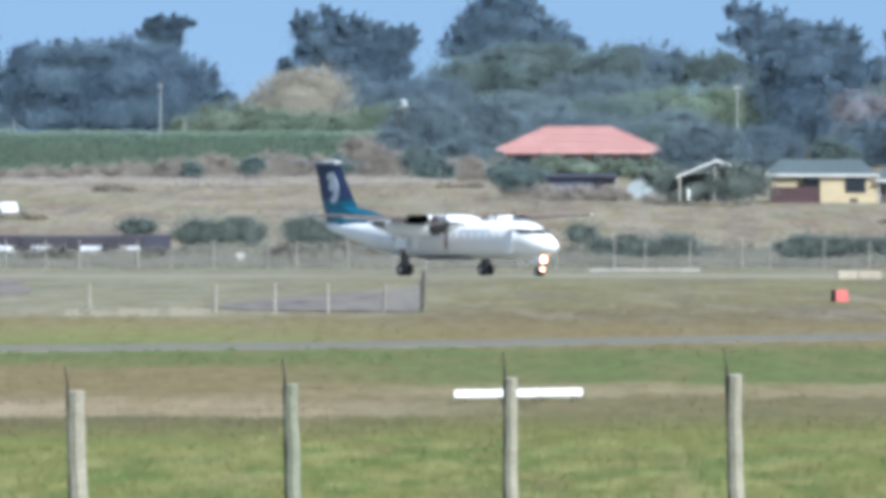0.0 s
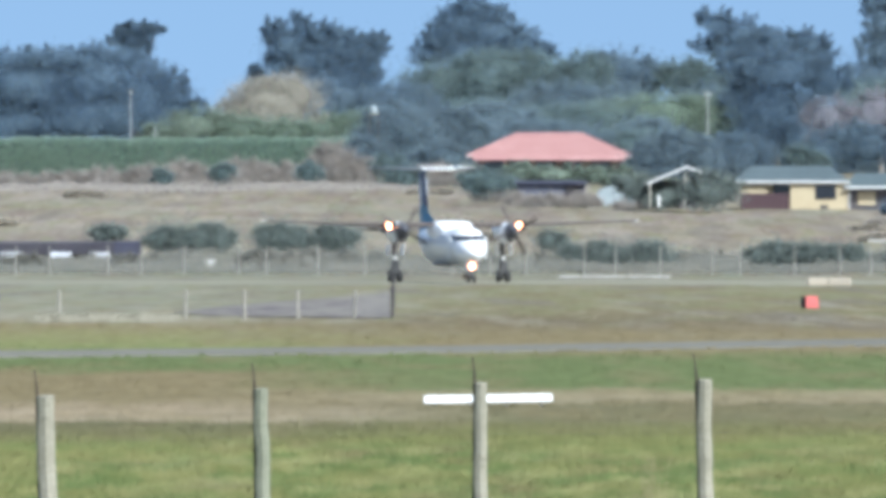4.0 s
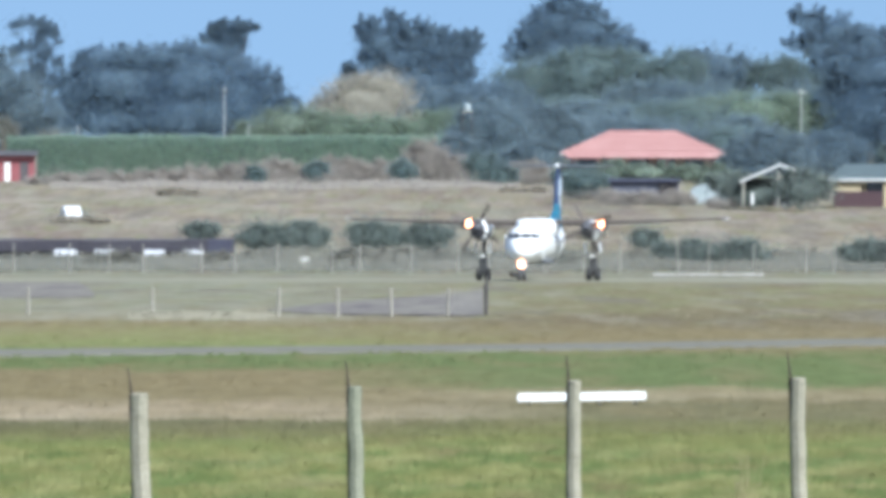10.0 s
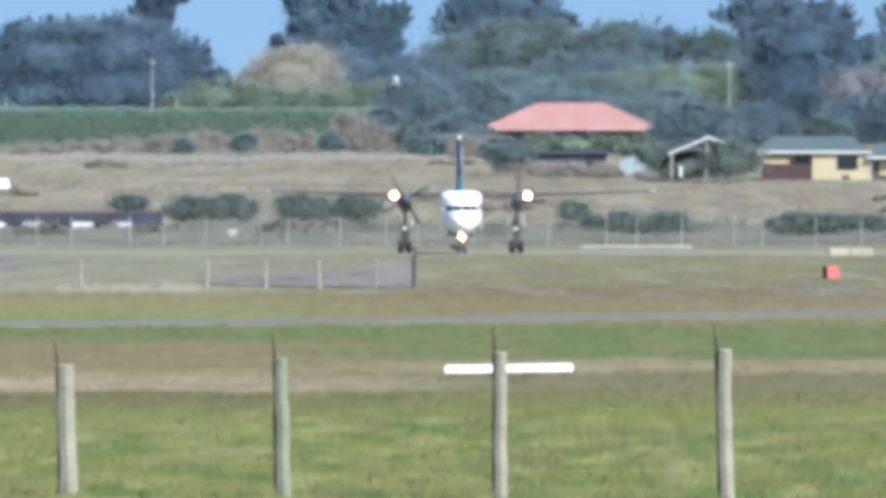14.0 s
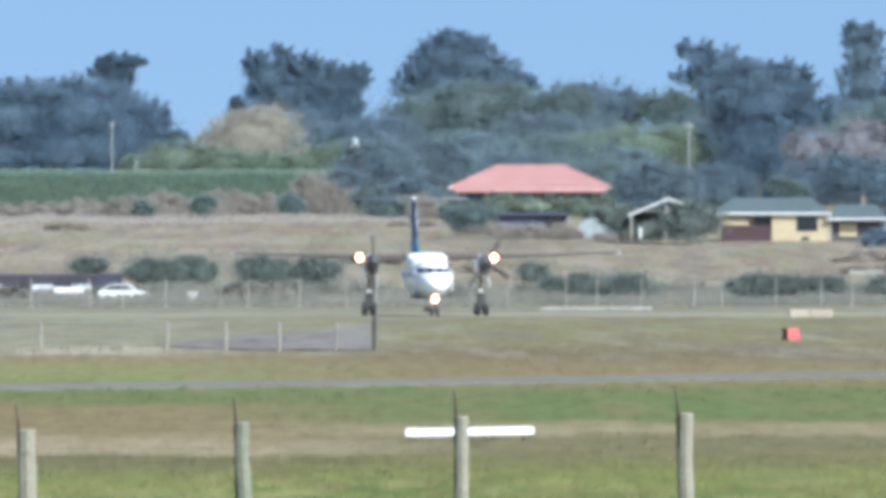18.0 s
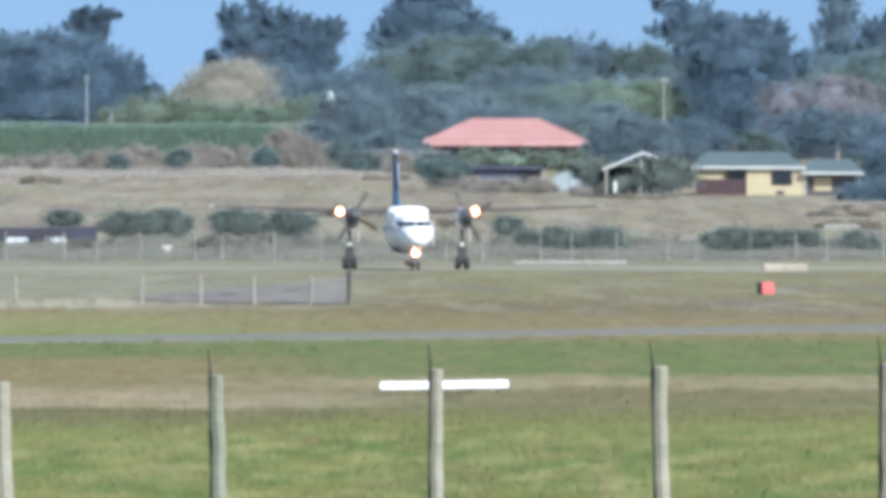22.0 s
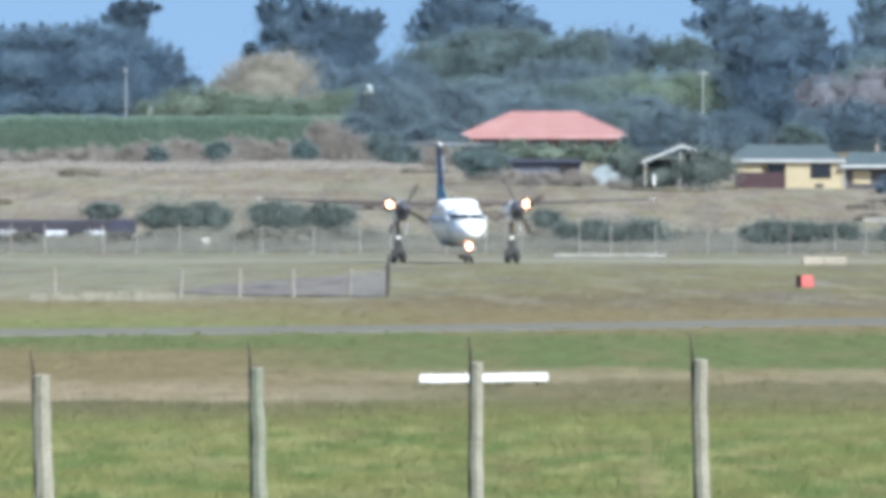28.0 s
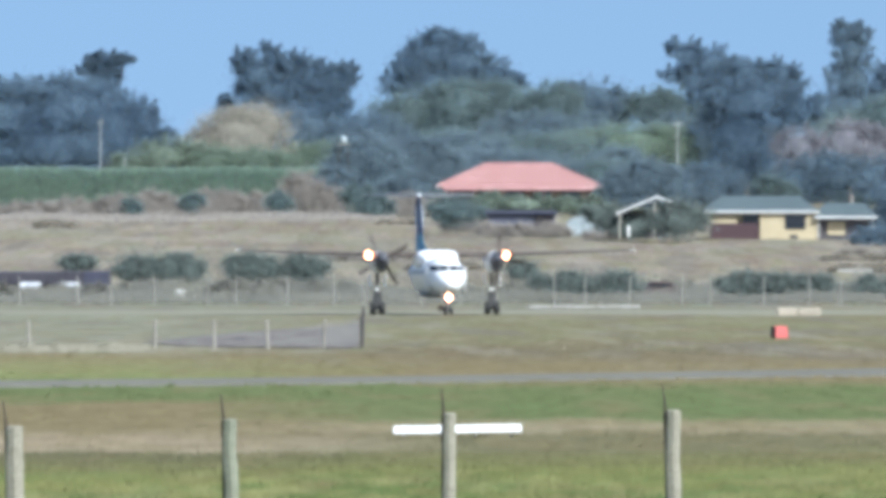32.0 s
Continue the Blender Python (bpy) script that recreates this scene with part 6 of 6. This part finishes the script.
    pane = mesh_of("cabin_window", Geo().box((0, 0, 0), (0.05, 0.24, 0.34), 0.02), PALE_GLASS)
    for sx in (-1, 1):
        for k in range(17):
            part("cabin_window", pane, GLASS, t).matrix_local = pose(sx * 1.315, -7.0 + k * 0.78, 2.92, 0, -sx * 12, 0)
        part("name_stripe", Geo().box((sx * 1.2, -4.5, 3.25), (0.05, 3.2, 0.2), 0.01, (0, -sx * 28, 0)), EMBLEM, t, "plain grey bar for the fuselage titles")
        part("door", Geo().box((sx * 1.33, -8.3, 2.45), (0.05, 0.75, 1.6), 0.02), AIR_WHITE, t)
    # nose gear
    part("gear_strut", Geo().tube((0, -9.9, 1.7), (0, -10.1, 0.35), 0.09, 0.07, 8).tube((-0.3, -10.1, 0.3), (0.3, -10.1, 0.3), 0.05, n=6), STEEL, t)
    part("gear_door", Geo().box((-0.32, -10.1, 1.2), (0.04, 1.1, 0.55), 0.01), AIR_WHITE, t)
    part("gear_door", Geo().box((0.32, -10.1, 1.2), (0.04, 1.1, 0.55), 0.01), AIR_WHITE, t)
    hood = part("light_housing", Geo().tube((0, -10.3, 1.16), (0, -10.5, 1.16), 0.22, 0.22, 14), DARK_METAL, t)
    part("taxi_light", Geo().tube((0, -10.49, 1.16), (0, -10.55, 1.16), 0.2, 0.18, 14), LAMP, hood, "bright taxi light")
    # added lamp stands in for the taxi light's mirage, turned aside in a deep hood
    hood = part("light_housing", Geo().loft([[(math.cos(a) * r, y, math.sin(a) * r) for a in [2 * math.pi * i / 14 for i in range(14)]] for y, r in ((0.05, 0.1), (0.0, 0.19), (-0.56, 0.19), (-0.56, 0.175), (-0.06, 0.17), (-0.06, 0.02))]), RUBBER, t)
    hood.matrix_local = pose(-0.23, -10.7, 0.48, 0, 0, -48)
    part("light_bracket", Geo().tube((0, -10.1, 0.72), (-0.23, -10.7, 0.5), 0.035, n=6), DARK_METAL, t)
    part("turnoff_light", Geo().tube((0, -0.07, 0), (0, -0.12, 0), 0.165, 0.15, 14), MIRAGE_LAMP, hood, "added lamp standing in for the taxi light's mirage")
    part("antenna", Geo().box((0, -5.0, 4.1), (0.04, 0.5, 0.4), 0.01, (25, 0, 0)), AIR_WHITE, t)
    # wheels and propellers, which turn on the aircraft
    wheels, props = [], []
    tyre_geo = lambda r, w: Geo().loft([[(x, math.cos(a) * s, math.sin(a) * s) for a in [2 * math.pi * i / 18 for i in range(18)]] for x, s in ((-w, r * 0.8), (-w * 0.8, r * 0.95), (-w * 0.3, r), (w * 0.3, r), (w * 0.8, r * 0.95), (w, r * 0.8))])
    for x, y, r, w in ((-4.24, 0, 0.45, 0.21), (-3.64, 0, 0.45, 0.21), (3.64, 0, 0.45, 0.21), (4.24, 0, 0.45, 0.21), (-0.2, -10.1, 0.3, 0.1), (0.2, -10.1, 0.3, 0.1)):
        wheel = part("wheel", Geo().tube((-w * 0.7, 0, 0), (w * 0.7, 0, 0), r * 0.3, n=10), DARK_METAL, t)
        wheel.location = (x, y, r)
        part("tyre", tyre_geo(r, w), RUBBER, wheel)
        part("rim", Geo().tube((-w * 1.04, 0, 0), (w * 1.04, 0, 0), r * 0.5, n=12), STEEL, wheel)
        wheels.append((wheel, (x, y, r), r))
    for sx in (-1, 1):
        hub = part("propeller", Geo().loft([ring(y, 0, r, r, 12) for y, r in ((-0.62, 0.03), (-0.5, 0.13), (-0.25, 0.27), (0.0, 0.32), (0.12, 0.32))]), NACELLE, t, "spinner with four dark blades", True)
        hub.location = (sx * 3.94, -4.4, 3.74)
        for k in range(4):
            a = math.pi / 2 * k
            g = Geo()
            secs = []
            for r, c, tw in ((0.28, 0.09, 60), (0.7, 0.12, 52), (1.2, 0.155, 44), (1.65, 0.15, 36), (1.9, 0.12, 32), (1.98, 0.06, 30)):
                ct, st = math.cos(radians(tw)), math.sin(radians(tw))
                sec = [(-c * ct, -c * st), (0.02 * st, -0.02 * ct), (c * ct, c * st), (-0.02 * st, 0.02 * ct)]
                secs.append([Matrix.Rotation(a, 3, "Y") @ Vector((p, q - 0.05, r)) for p, q in sec])
            g.loft(secs)
            part("blade", g, BLADE, hub, "dark propeller blade")
        props.append((hub, (sx * 3.94, -4.4, 3.74), 17.0 * (sx + 1)))
    return t, wheels, props


airliner, WHEELS, PROPS = aircraft()


def motions():
    """The aircraft turns in from the far end, then rolls slowly towards the camera; two cars pass on the road behind."""
    # seconds, bearing offset in metres at 711 m, heading in degrees
    track = [(0, -1.8, 42), (0.5, -1.37, 37.3), (1, -1.03, 33), (1.5, -0.67, 28.5), (2, -0.36, 24), (2.5, -0.16, 20.3), (3.5, 0.36, 12.5), (4.5, 0.67, 6), (5, 0.79, 3.9), (6, 0.95, -0.6), (7, 0.83, -3.1), (8, 0.71, -4.8), (9, 0.51, -6.4), (10, 0.24, -6.6), (11, 0.00, -4.8), (12, -0.16, -3.1), (14, -0.16, 0.5), (15, -0.04, 1.9), (16.5, 0.08, 3), (18, 0.16, 3.7), (19, 0.24, 4), (20, 0.40, 3.6), (21, 0.48, 3), (22, 0.59, 3.5), (23, 0.67, 3.8), (25, 0.83, 4.4), (26.5, 1.07, 4.7), (28, 1.31, 5), (29, 1.43, 5.5), (30, 1.50, 5.3), (32, 1.66, 5)]
    rows, travelled, last, y = [], [], None, 735.0
    for s, x, head in track:
        if last is not None:
            step = 1.25 * (s - last[0])
            y -= step * math.cos(radians((head + last[1]) / 2))
        last = (s, head)
        rows.append((s, pose(x * y / 711.0, y, 0.02, 0, 0, head)))
    walk(airliner, rows)
    for wheel, at, r in WHEELS:
        walk(wheel, [(k * 0.4, pose(*at) @ Matrix.Rotation(1.25 * k * 0.4 / r, 4, "X")) for k in range(81)])
    for hub, at, start in PROPS:
        walk(hub, [(k / FPS, pose(*at) @ Matrix.Rotation(radians(start + 79.0 * k), 4, "Y")) for k in range(961)])
    road_z = 0.5
    walk(passing_car, [(s, pose(-36.9 + 22.3 * (s - 17.5), 872, road_z)) for s in (0.0, 17.5, 21.0, 32.0)])
    walk(towed_trailer, [(s, pose(-41.6 + 22.3 * (s - 17.5), 872, road_z)) for s in (0.0, 17.5, 21.0, 32.0)])
    walk(oncoming_car, [(s, pose(21.0 - 21.0 * (s - 32.0), 872.5, road_z, 0, 0, 180)) for s in (0.0, 28.0, 32.0)])


motions()
